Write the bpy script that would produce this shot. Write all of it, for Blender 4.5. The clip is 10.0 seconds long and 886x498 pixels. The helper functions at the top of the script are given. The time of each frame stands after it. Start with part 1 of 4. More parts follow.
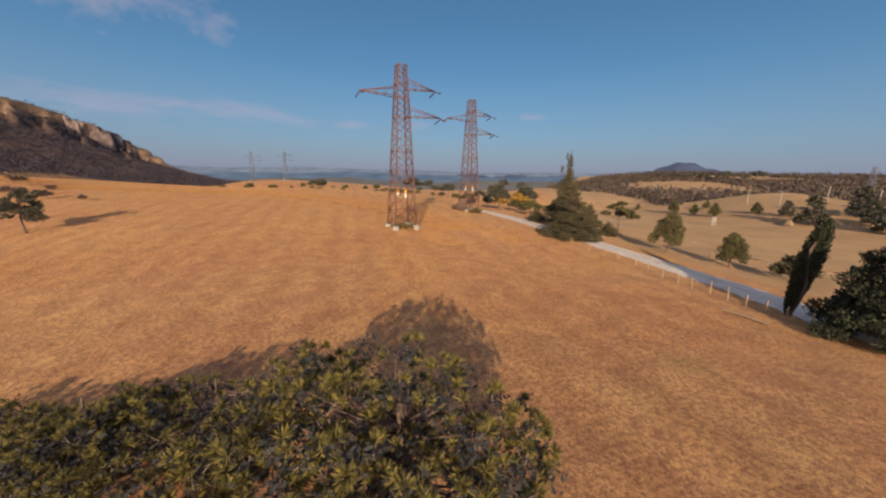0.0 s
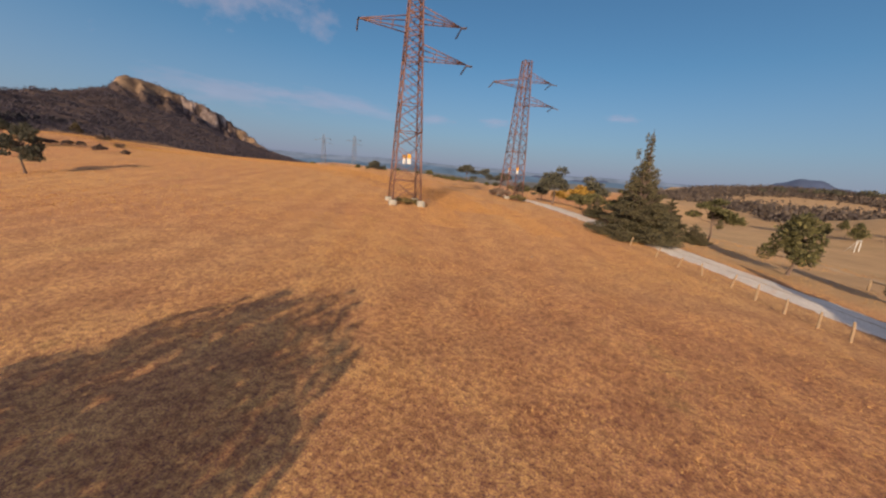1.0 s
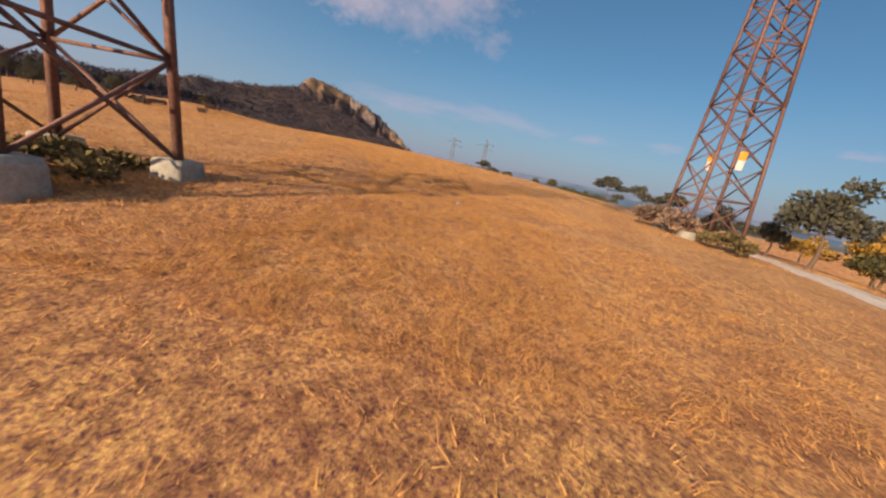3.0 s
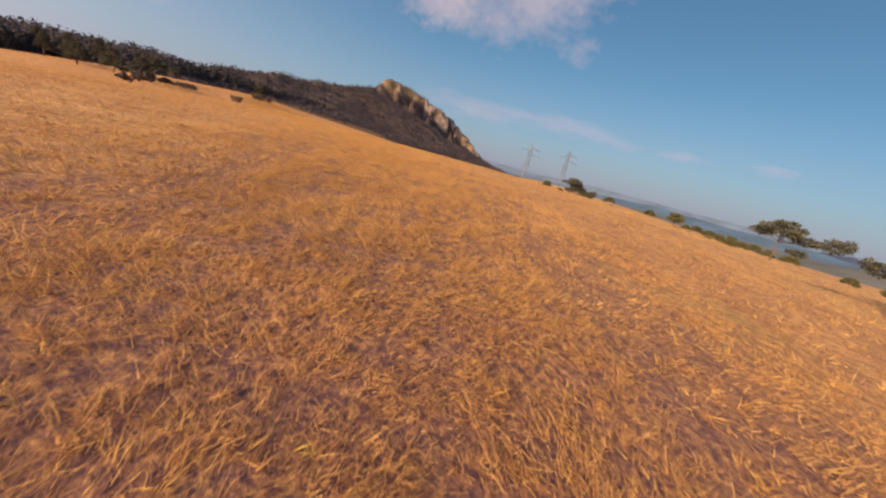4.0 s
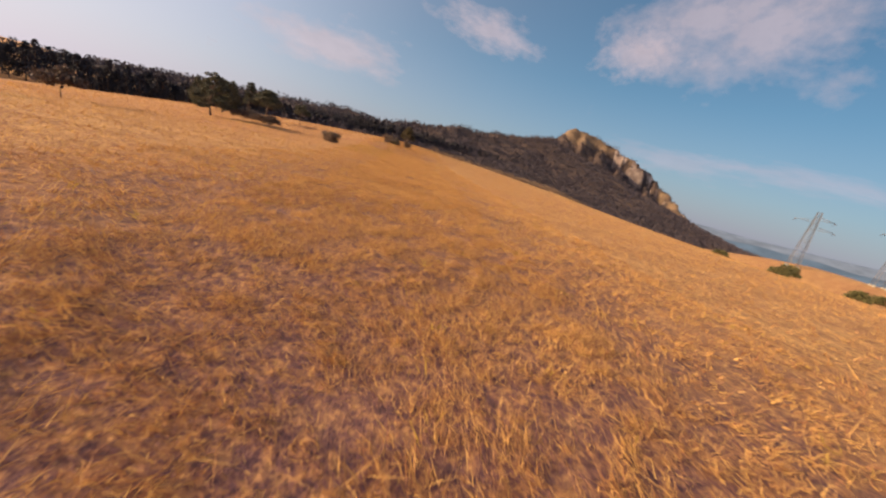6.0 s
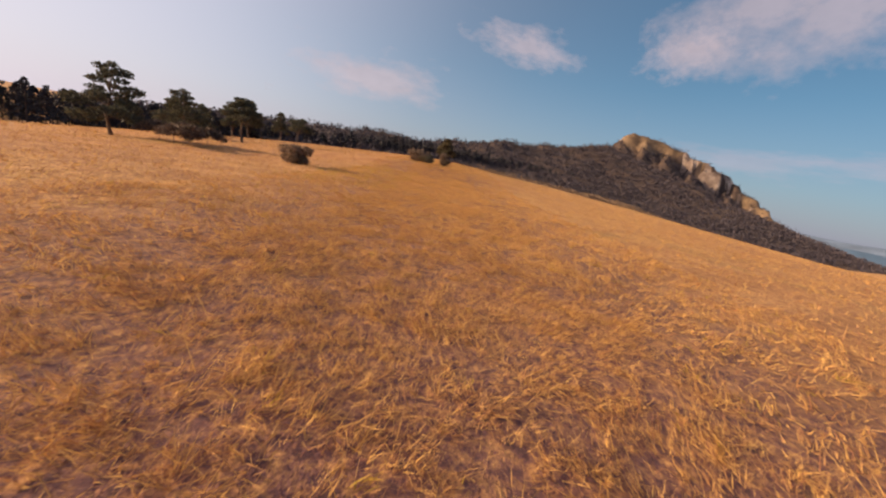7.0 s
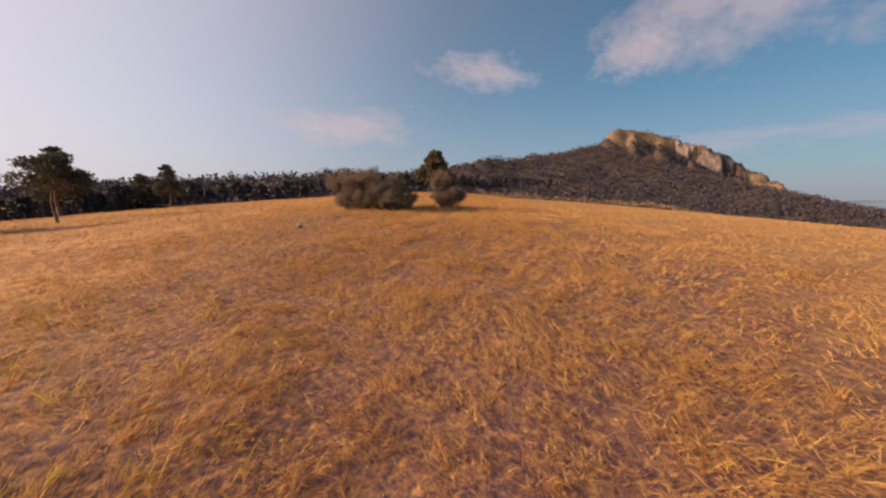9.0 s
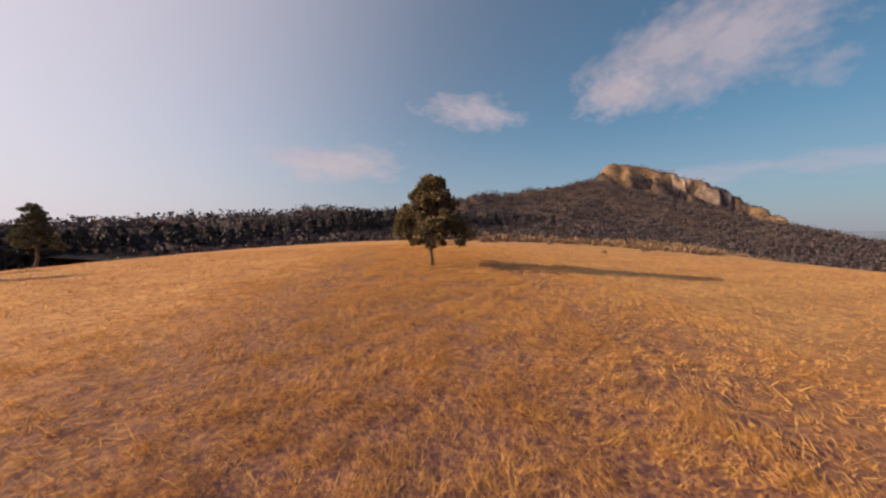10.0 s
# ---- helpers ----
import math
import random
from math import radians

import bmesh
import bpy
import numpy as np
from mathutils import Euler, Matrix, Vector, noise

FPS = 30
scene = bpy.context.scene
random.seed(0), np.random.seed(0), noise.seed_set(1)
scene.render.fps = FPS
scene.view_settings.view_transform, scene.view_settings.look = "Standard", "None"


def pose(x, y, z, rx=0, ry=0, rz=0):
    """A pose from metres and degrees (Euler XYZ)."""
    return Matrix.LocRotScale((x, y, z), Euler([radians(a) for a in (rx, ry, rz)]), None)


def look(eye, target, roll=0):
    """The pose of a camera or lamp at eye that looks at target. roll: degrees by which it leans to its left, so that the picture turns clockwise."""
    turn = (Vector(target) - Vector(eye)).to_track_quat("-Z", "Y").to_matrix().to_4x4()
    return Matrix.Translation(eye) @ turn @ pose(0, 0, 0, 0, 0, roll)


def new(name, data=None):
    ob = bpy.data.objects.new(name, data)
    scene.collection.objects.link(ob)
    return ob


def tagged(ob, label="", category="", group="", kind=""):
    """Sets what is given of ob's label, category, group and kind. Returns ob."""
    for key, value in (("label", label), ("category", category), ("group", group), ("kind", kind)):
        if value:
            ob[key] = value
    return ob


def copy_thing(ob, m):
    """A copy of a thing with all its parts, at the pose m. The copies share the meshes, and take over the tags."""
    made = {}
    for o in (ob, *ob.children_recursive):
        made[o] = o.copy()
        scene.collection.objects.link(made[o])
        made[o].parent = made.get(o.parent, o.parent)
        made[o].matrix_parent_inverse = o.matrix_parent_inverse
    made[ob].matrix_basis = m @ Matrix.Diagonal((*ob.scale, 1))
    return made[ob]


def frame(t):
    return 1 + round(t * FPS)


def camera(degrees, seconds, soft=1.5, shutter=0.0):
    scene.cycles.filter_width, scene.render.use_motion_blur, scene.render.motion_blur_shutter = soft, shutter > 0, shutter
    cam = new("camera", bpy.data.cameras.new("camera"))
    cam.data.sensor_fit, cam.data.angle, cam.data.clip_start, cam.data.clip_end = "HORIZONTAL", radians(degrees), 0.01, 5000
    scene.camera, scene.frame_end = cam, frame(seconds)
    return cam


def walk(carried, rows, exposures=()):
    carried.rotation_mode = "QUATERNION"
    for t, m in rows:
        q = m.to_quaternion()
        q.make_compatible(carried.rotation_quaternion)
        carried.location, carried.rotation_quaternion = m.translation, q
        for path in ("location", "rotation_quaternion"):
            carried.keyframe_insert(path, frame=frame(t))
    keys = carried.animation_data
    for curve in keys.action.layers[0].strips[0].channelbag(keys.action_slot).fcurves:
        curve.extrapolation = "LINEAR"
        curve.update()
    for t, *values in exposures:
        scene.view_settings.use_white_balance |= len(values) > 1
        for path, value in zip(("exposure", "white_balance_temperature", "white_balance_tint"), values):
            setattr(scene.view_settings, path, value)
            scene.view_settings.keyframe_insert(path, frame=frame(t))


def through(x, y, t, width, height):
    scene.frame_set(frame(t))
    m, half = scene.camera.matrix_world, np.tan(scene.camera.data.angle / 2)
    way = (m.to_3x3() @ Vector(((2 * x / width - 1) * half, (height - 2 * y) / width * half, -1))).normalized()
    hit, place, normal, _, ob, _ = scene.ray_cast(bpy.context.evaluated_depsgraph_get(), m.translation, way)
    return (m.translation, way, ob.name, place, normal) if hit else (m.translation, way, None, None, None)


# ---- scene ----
cam = camera(103.3, 10.0, soft=2.3, shutter=0.02)

# seconds, place in metres, then heading (to the left of +y), pitch and roll in degrees
PATH = [
    (0, 12.95, -0.98, 9.70, 13.18, -11.97, 1.04),
    (0.5, 15.25, 6.18, 8.07, 19.11, -13.07, 1.93),
    (1, 17.18, 13.78, 5.84, 24.21, -12.92, 4.94),
    (1.5, 17.44, 22.32, 3.85, 29.56, -12.60, 7.17),
    (2, 14.95, 33.38, 2.76, 35.24, -12.97, 9.16),
    (2.2, 13.64, 37.33, 2.58, 37.16, -13.04, 9.53),
    (3.3, -0.44, 61.28, 3.10, 49.32, -13.93, 12.18),
    (3.5, -4.89, 64.93, 3.72, 51.39, -14.30, 12.92),
    (4, -17.08, 71.57, 4.27, 56.16, -14.84, 14.80),
    (4.5, -29.76, 76.75, 5.07, 61.60, -14.88, 17.77),
    (5, -42.06, 81.82, 5.15, 68.59, -13.57, 18.54),
    (5.5, -54.29, 84.68, 5.93, 75.46, -13.84, 17.40),
    (6, -68.97, 86.40, 5.48, 83.90, -14.04, 15.52),
    (6.2, -75.91, 86.09, 5.51, 87.07, -14.01, 14.93),
    (7.5, -103.19, 84.75, 5.07, 93.46, -12.25, 9.76),
    (7.7, -106.71, 84.05, 5.01, 92.61, -12.05, 7.45),
    (8, -112.66, 83.27, 5.34, 92.52, -11.79, 4.57),
    (8.5, -120.51, 82.61, 5.33, 92.67, -9.53, 3.04),
    (9, -130.50, 81.61, 5.93, 91.36, -8.04, 0.94),
    (9.5, -139.50, 80.93, 6.65, 90.84, -5.53, 0.11),
    (9.6, -141.12, 80.92, 6.86, 91.23, -5.51, -1.74),
    (9.8, -144.90, 80.65, 7.40, 90.89, -4.29, -1.59),
    (10, -149.60, 80.40, 8.00, 90.09, -2.52, 0.53),
]
walk(cam, [(t, pose(x, y, z, 90 + pitch, 0, yaw) @ pose(0, 0, 0, 0, 0, roll)) for t, x, y, z, yaw, pitch, roll in PATH], [(0, 0.88, 6080, 12), (2.0, 0.94, 6150, 12), (3.5, 1.13, 6560, 12), (6.0, 1.22, 6950, 12), (7.5, 1.12, 7000, 13), (10, 1.09, 7080, 13)])

# ---- sky, sun ----
SUN_BEARING = radians(191.5)   # where the sun stands, counted to the left from +y
SUN_HEIGHT = radians(17)
world = bpy.data.worlds.new("evening_sky")
scene.world = world
world.use_nodes = True
wn = world.node_tree.nodes
sky = wn.new("ShaderNodeTexSky")
sky.sky_type, sky.sun_disc = "NISHITA", False
sky.sun_elevation, sky.sun_rotation = SUN_HEIGHT, -SUN_BEARING
sky.altitude, sky.air_density, sky.dust_density, sky.ozone_density = 300, 1.0, 0.8, 2.0
to_sun = Vector((-math.sin(SUN_BEARING) * math.cos(SUN_HEIGHT), math.cos(SUN_BEARING) * math.cos(SUN_HEIGHT), math.sin(SUN_HEIGHT)))


def sky_mix(fac, a, b):
    node = wn.new("ShaderNodeMix")
    node.data_type = "RGBA"
    for sock, v in ((0, fac), (6, a), (7, b)):
        if isinstance(v, tuple):
            node.inputs[sock].default_value = (*v, 1)
        else:
            world.node_tree.links.new(v, node.inputs[sock])
    return node.outputs[2]


def sky_ramp(value, stops):
    node = wn.new("ShaderNodeValToRGB")
    node.color_ramp.interpolation = "B_SPLINE"
    while len(node.color_ramp.elements) < len(stops):
        node.color_ramp.elements.new(0.5)
    for e, (at, c) in zip(node.color_ramp.elements, stops):
        e.position, e.color = at, (c, c, c, 1)
    world.node_tree.links.new(value, node.inputs[0])
    return node.outputs[0]


# thin haze: lavender along the horizon, bright round the low sun
dirn = wn.new("ShaderNodeTexCoord").outputs["Generated"]
height = wn.new("ShaderNodeSeparateXYZ")
world.node_tree.links.new(dirn, height.inputs[0])
toward = wn.new("ShaderNodeVectorMath")
toward.operation = "DOT_PRODUCT"
toward.inputs[1].default_value = to_sun
world.node_tree.links.new(dirn, toward.inputs[0])
low = sky_ramp(height.outputs[2], [(0.0, 0.85), (0.09, 0.5), (0.26, 0.0)])
clean = wn.new("ShaderNodeMix")
clean.data_type, clean.blend_type = "RGBA", "MULTIPLY"
clean.inputs[0].default_value, clean.inputs[7].default_value = 1.0, (0.63, 1.0, 1.09, 1)
half = wn.new("ShaderNodeMath")
half.operation = "MULTIPLY_ADD"
half.inputs[1].default_value, half.inputs[2].default_value = 0.5, 0.5
world.node_tree.links.new(toward.outputs["Value"], half.inputs[0])
glare = sky_ramp(half.outputs[0], [(0.26, 0.0), (0.40, 0.05), (0.50, 0.12), (0.56, 0.19), (0.63, 0.30), (0.71, 0.45), (0.79, 0.59), (0.875, 0.76), (1.0, 1.0)])
away = wn.new("ShaderNodeMix")
away.data_type, away.blend_type = "RGBA", "MULTIPLY"
away.inputs[0].default_value = 1.0
world.node_tree.links.new(sky.outputs[0], away.inputs[6])
world.node_tree.links.new(sky_ramp(half.outputs[0], [(0.0, 0.74), (0.15, 0.80), (0.42, 1.06), (1.0, 1.1)]), away.inputs[7])
world.node_tree.links.new(away.outputs[2], clean.inputs[6])
hazy = sky_mix(low, clean.outputs[2], (3.0, 2.9, 4.15))
world.node_tree.links.new(sky_mix(glare, hazy, (8.2, 7.5, 8.6)), wn["Background"].inputs[0])
wn["Background"].inputs[1].default_value = 0.05
sun = new("sun", bpy.data.lights.new("sun", "SUN"))
sun.data.energy, sun.data.angle, sun.data.color = 3.6, radians(0.5), (1.0, 0.755, 0.48)
sun.matrix_world = look(to_sun * 200, (0, 0, 0))

# ---- materials ----


class Nodes:
    """A small hand for node materials."""

    def __init__(self, name, rough=0.9, metal=0.0):
        self.mat = bpy.data.materials.new(name)
        self.mat.use_nodes = True
        self.n, self.l = self.mat.node_tree.nodes, self.mat.node_tree.links
        self.bsdf = self.n["Principled BSDF"]
        self.bsdf.inputs["Roughness"].default_value = rough
        self.bsdf.inputs["Metallic"].default_value = metal
        self.bsdf.inputs["Specular IOR Level"].default_value = 0.25

    def put(self, kind, links=(), **values):
        node = self.n.new(kind)
        for key, v in values.items():
            node.inputs[key.replace("_", " ")].default_value = v
        for sock, out in links:
            self.l.new(out, node.inputs[sock])
        return node

    def noise(self, scale, detail=4.0, rough=0.6, vector=None):
        return self.put("ShaderNodeTexNoise", [("Vector", vector)] if vector else [], Scale=scale, Detail=detail, Roughness=rough).outputs[0]

    def ramp(self, fac, stops):
        node = self.put("ShaderNodeValToRGB", [("Fac", fac)])
        while len(node.color_ramp.elements) < len(stops):
            node.color_ramp.elements.new(0.5)
        for e, (at, c) in zip(node.color_ramp.elements, stops):
            e.position, e.color = at, (*c, 1)
        return node.outputs[0]

    def mix(self, fac, a, b, mode="MIX"):
        node = self.n.new("ShaderNodeMix")
        node.data_type, node.blend_type = "RGBA", mode
        for sock, v in ((0, fac), (6, a), (7, b)):
            if isinstance(v, (int, float)):
                node.inputs[sock].default_value = v
            elif isinstance(v, tuple):
                node.inputs[sock].default_value = (*v, 1)
            else:
                self.l.new(v, node.inputs[sock])
        return node.outputs[2]

    def maths(self, op, a, b=0.0):
        node = self.n.new("ShaderNodeMath")
        node.operation = op
        for sock, v in ((0, a), (1, b)):
            if isinstance(v, (int, float)):
                node.inputs[sock].default_value = v
            else:
                self.l.new(v, node.inputs[sock])
        return node.outputs[0]

    def done(self, colour, bump=None, strength=0.5, distance=0.05):
        if isinstance(colour, tuple):
            self.bsdf.inputs["Base Color"].default_value = (*colour, 1)
        else:
            self.l.new(colour, self.bsdf.inputs["Base Color"])
        if bump is not None:
            b = self.put("ShaderNodeBump", [("Height", bump)], Strength=strength, Distance=distance)
            self.l.new(b.outputs[0], self.bsdf.inputs["Normal"])
        return self.mat


def object_place(k):
    return k.n.new("ShaderNodeTexCoord").outputs["Object"]


def meadow_material():
    k = Nodes("dry_meadow")
    p = object_place(k)
    straw = k.ramp(k.noise(17.0, 6, 0.75, p), [(0.37, (0.20, 0.088, 0.096)), (0.5, (0.62, 0.325, 0.124)), (0.64, (0.90, 0.575, 0.195))])
    patch = k.ramp(k.noise(0.55, 4, 0.6, p), [(0.38, (0.72, 0.64, 0.72)), (0.6, (1.0, 1.0, 1.0))])
    col = k.mix(0.75, straw, patch, "MULTIPLY")
    clod = k.ramp(k.noise(4.2, 4, 0.65, p), [(0.42, (0.36, 0.28, 0.38)), (0.56, (1.0, 1.0, 1.0))])
    col = k.mix(0.62, col, clod, "MULTIPLY")
    wide = k.ramp(k.noise(0.05, 3, 0.5, p), [(0.38, (0.90, 0.80, 0.80)), (0.62, (1.0, 1.0, 0.90))])
    col = k.mix(0.8, col, wide, "MULTIPLY")
    swath = k.put("ShaderNodeMapping", [("Vector", p)])
    swath.inputs["Rotation"].default_value = (0, 0, radians(-28))
    wave = k.put("ShaderNodeTexWave", [("Vector", swath.outputs[0])], Scale=0.075, Distortion=3.0, Detail=2.0)
    col = k.mix(0.5, col, k.ramp(wave.outputs["Fac"], [(0.2, (0.82, 0.76, 0.72)), (0.8, (1.0, 1.0, 0.97))]), "MULTIPLY")
    green = k.ramp(k.noise(0.16, 5, 0.65, p), [(0.60, (0, 0, 0)), (0.74, (1, 1, 1))])
    col = k.mix(k.maths("MULTIPLY", green, 0.35), col, (0.20, 0.19, 0.045))
    # bare soil where the straw stands as single blades, purpled to paint its shade
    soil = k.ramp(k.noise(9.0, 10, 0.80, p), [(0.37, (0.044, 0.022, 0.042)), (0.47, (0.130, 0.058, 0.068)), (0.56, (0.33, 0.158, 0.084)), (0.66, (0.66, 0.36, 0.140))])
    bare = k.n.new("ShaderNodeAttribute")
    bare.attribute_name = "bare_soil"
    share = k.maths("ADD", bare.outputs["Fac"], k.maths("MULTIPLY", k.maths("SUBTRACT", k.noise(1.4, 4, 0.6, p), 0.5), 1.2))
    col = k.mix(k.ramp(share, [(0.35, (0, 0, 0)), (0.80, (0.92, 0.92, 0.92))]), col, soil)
    turf = k.n.new("ShaderNodeAttribute")
    turf.attribute_name = "short_turf"
    worn = k.ramp(k.noise(0.09, 5, 0.6, p), [(0.35, (0.25, 0.170, 0.090)), (0.6, (0.39, 0.255, 0.130))])
    col = k.mix(k.maths("MULTIPLY", turf.outputs["Fac"], 0.75), col, worn)
    k.bsdf.inputs["Sheen Weight"].default_value = 0.06
    k.bsdf.inputs["Sheen Roughness"].default_value = 0.45
    k.bsdf.inputs["Sheen Tint"].default_value = (1.0, 0.72, 0.34, 1)
    return k.done(col, k.noise(6.0, 6, 0.75, p), 0.6, 0.10)


def leaf_material(name, dark, light, rough=0.75, through=0.12):
    k = Nodes(name, rough)
    isle = k.n.new("ShaderNodeNewGeometry").outputs["Random Per Island"]
    col = k.ramp(isle, [(0.0, dark), (0.55, tuple(0.5 * (a + b) for a, b in zip(dark, light))), (1.0, light)])
    tree = k.n.new("ShaderNodeObjectInfo").outputs["Random"]
    col = k.mix(0.5, col, k.ramp(tree, [(0.0, (0.75, 0.78, 0.8)), (1.0, (1.0, 1.0, 0.9))]), "MULTIPLY")
    k.bsdf.inputs["Subsurface Weight"].default_value = 0.0
    k.l.new(col, k.bsdf.inputs["Base Color"])
    t = k.put("ShaderNodeBsdfTranslucent", [("Color", col)])
    m = k.put("ShaderNodeMixShader", [(1, k.bsdf.outputs[0]), (2, t.outputs[0])])
    m.inputs[0].default_value = through
    k.l.new(m.outputs[0], k.n["Material Output"].inputs[0])
    return k.mat


def grained(name, a, b, scale, rough=0.85, bump=0.4, distance=0.02, metal=0.0):
    k = Nodes(name, rough, metal)
    p = object_place(k)
    fine = k.noise(scale, 6, 0.7, p)
    col = k.ramp(fine, [(0.3, a), (0.7, b)])
    big = k.ramp(k.noise(scale * 0.12, 3, 0.6, p), [(0.3, (0.72, 0.70, 0.68)), (0.7, (1, 1, 1))])
    return k.done(k.mix(0.7, col, big, "MULTIPLY"), fine, bump, distance)


def slope_material(name, stops, fine, relief):
    k = Nodes(name)
    p = object_place(k)
    col = k.ramp(k.noise(fine, 7, 0.65, p), list(zip((0.34, 0.5, 0.66), stops)))
    wide = k.ramp(k.noise(fine * 0.25, 4, 0.6, p), [(0.35, (0.62, 0.60, 0.62)), (0.65, (1.0, 1.0, 1.0))])
    return k.done(k.mix(0.8, col, wide, "MULTIPLY"), k.noise(fine * 2.5, 8, 0.7, p), 0.8, relief)


# distance haze is put into the hills' tint and a weak emission
def hazed_hill_material(name, colour, glow):
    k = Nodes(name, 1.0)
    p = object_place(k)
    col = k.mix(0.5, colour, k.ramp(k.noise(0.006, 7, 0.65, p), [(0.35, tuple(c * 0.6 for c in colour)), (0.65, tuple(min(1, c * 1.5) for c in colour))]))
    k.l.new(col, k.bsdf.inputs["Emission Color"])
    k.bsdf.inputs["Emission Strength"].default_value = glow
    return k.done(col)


MEADOW = meadow_material()
YELLOWGRASS = leaf_material("yellow_green_grass", (0.26, 0.165, 0.035), (0.68, 0.45, 0.08), 0.8, 0.3)
STRAW = leaf_material("straw_blades", (0.31, 0.128, 0.078), (0.88, 0.525, 0.172), 0.8, 0.30)
PINE = leaf_material("pine_needles", (0.052, 0.054, 0.050), (0.14, 0.130, 0.080), through=0.2)
# needles inside the crown, their shade put into a near-black colour
SHADED = leaf_material("shaded_inner_needles", (0.022, 0.023, 0.030), (0.052, 0.052, 0.048), through=0.06)
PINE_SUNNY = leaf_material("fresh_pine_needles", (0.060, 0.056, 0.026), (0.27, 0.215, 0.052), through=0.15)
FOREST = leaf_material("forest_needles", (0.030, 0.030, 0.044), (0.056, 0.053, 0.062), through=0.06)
CYPRESS = leaf_material("cypress_scales", (0.026, 0.030, 0.022), (0.075, 0.078, 0.040))
FIR = leaf_material("fir_needles", (0.036, 0.036, 0.030), (0.19, 0.155, 0.070), through=0.2)
OAK = leaf_material("oak_leaves", (0.050, 0.052, 0.028), (0.19, 0.165, 0.065), through=0.2)
SHRUB = leaf_material("dry_shrub_twigs", (0.12, 0.084, 0.074), (0.36, 0.25, 0.18), through=0.3)
JUNIPER = leaf_material("juniper_sprays", (0.095, 0.080, 0.066), (0.32, 0.25, 0.15), through=0.3)
BROOM = leaf_material("yellowed_leaves", (0.16, 0.09, 0.015), (0.52, 0.30, 0.05))
LONE = leaf_material("olive_pine_needles", (0.055, 0.047, 0.036), (0.22, 0.165, 0.085), through=0.2)
# mountain scrub, its blue-mauve tint painting in the aerial haze
HAZED_SCRUB = leaf_material("scrub_leaves", (0.044, 0.038, 0.060), (0.105, 0.082, 0.088))
BELT = leaf_material("brown_scrub_leaves", (0.11, 0.076, 0.062), (0.26, 0.175, 0.12))
BELT_DARK = leaf_material("mauve_brown_scrub", (0.055, 0.044, 0.044), (0.13, 0.098, 0.075))
DRYWOOD = leaf_material("dark_dry_twigs", (0.055, 0.040, 0.040), (0.19, 0.13, 0.10), through=0.2)
WEED = leaf_material("dry_weeds", (0.06, 0.05, 0.02), (0.24, 0.17, 0.07))
TWIG = grained("pale_twig_bark", (0.20, 0.14, 0.10), (0.42, 0.32, 0.25), 30, 0.9, 0.4, 0.01)
BARK = grained("grey_bark", (0.07, 0.050, 0.040), (0.24, 0.165, 0.13), 14, 0.95, 0.8, 0.04)
STEEL = grained("rust_red_painted_steel", (0.13, 0.065, 0.05), (0.27, 0.15, 0.12), 9, 0.6, 0.2, 0.01, 0.25)
# steel of the distant pylons, greyed in colour to stand for haze
HAZED_STEEL = grained("hazed_grey_blue_steel", (0.15, 0.16, 0.19), (0.24, 0.25, 0.29), 9, 0.6, 0.1, 0.01, 0.2)
CONCRETE = grained("weathered_concrete", (0.24, 0.22, 0.18), (0.42, 0.39, 0.33), 10, 0.9, 0.5)
GRAVEL = grained("pale_gravel", (0.52, 0.45, 0.37), (0.80, 0.72, 0.62), 7, 0.95, 0.8, 0.03)
DUST = grained("dusty_dry_turf", (0.30, 0.21, 0.12), (0.56, 0.45, 0.30), 6, 0.95, 0.6, 0.02)
POSTWOOD = grained("weathered_post_wood", (0.24, 0.165, 0.10), (0.46, 0.33, 0.20), 25, 0.9)
GLASSY = grained("brown_insulator_glass", (0.09, 0.06, 0.05), (0.20, 0.15, 0.13), 20, 0.3, 0.1)
WHITE = grained("white_enamel", (0.52, 0.51, 0.48), (0.66, 0.65, 0.62), 12, 0.45, 0.1)
ORANGE = grained("orange_yellow_enamel", (0.60, 0.28, 0.02), (0.70, 0.36, 0.04), 12, 0.45, 0.1)
SLOPE = slope_material("brown_scrub_soil", [(0.050, 0.037, 0.037), (0.090, 0.062, 0.052), (0.15, 0.10, 0.070)], 0.05, 1.5)
CLIFF = slope_material("cream_limestone", [(0.13, 0.095, 0.085), (0.30, 0.225, 0.185), (0.52, 0.42, 0.35)], 0.08, 2.0)
KNOLL = slope_material("dry_summit_grass", [(0.085, 0.058, 0.044), (0.16, 0.108, 0.070), (0.29, 0.195, 0.12)], 0.06, 1.0)
STONE = grained("pale_field_stone", (0.24, 0.21, 0.17), (0.40, 0.36, 0.30), 9, 0.9, 0.6)

# ---- the lie of the land ----
RISE = {(0, 0): 3.54, (0, 1): 4.60, (0, 2): -28.92, (0, 3): 14.85, (0, 4): 25.66, (0, 5): -32.50, (1, 0): -0.47, (1, 1): -8.27, (1, 2): 5.83, (1, 3): -42.33, (1, 4): 24.03, (2, 0): -16.59, (2, 1): -53.64, (2, 2): 47.35, (2, 3): -49.53, (3, 0): -55.99, (3, 1): 20.10, (3, 2): 74.71, (4, 0): 22.34, (4, 1): 105.02, (5, 0): 81.92}


def step(a, b, v):
    u = np.clip((v - a) / (b - a), 0, 1)
    return u * u * (3 - 2 * u)


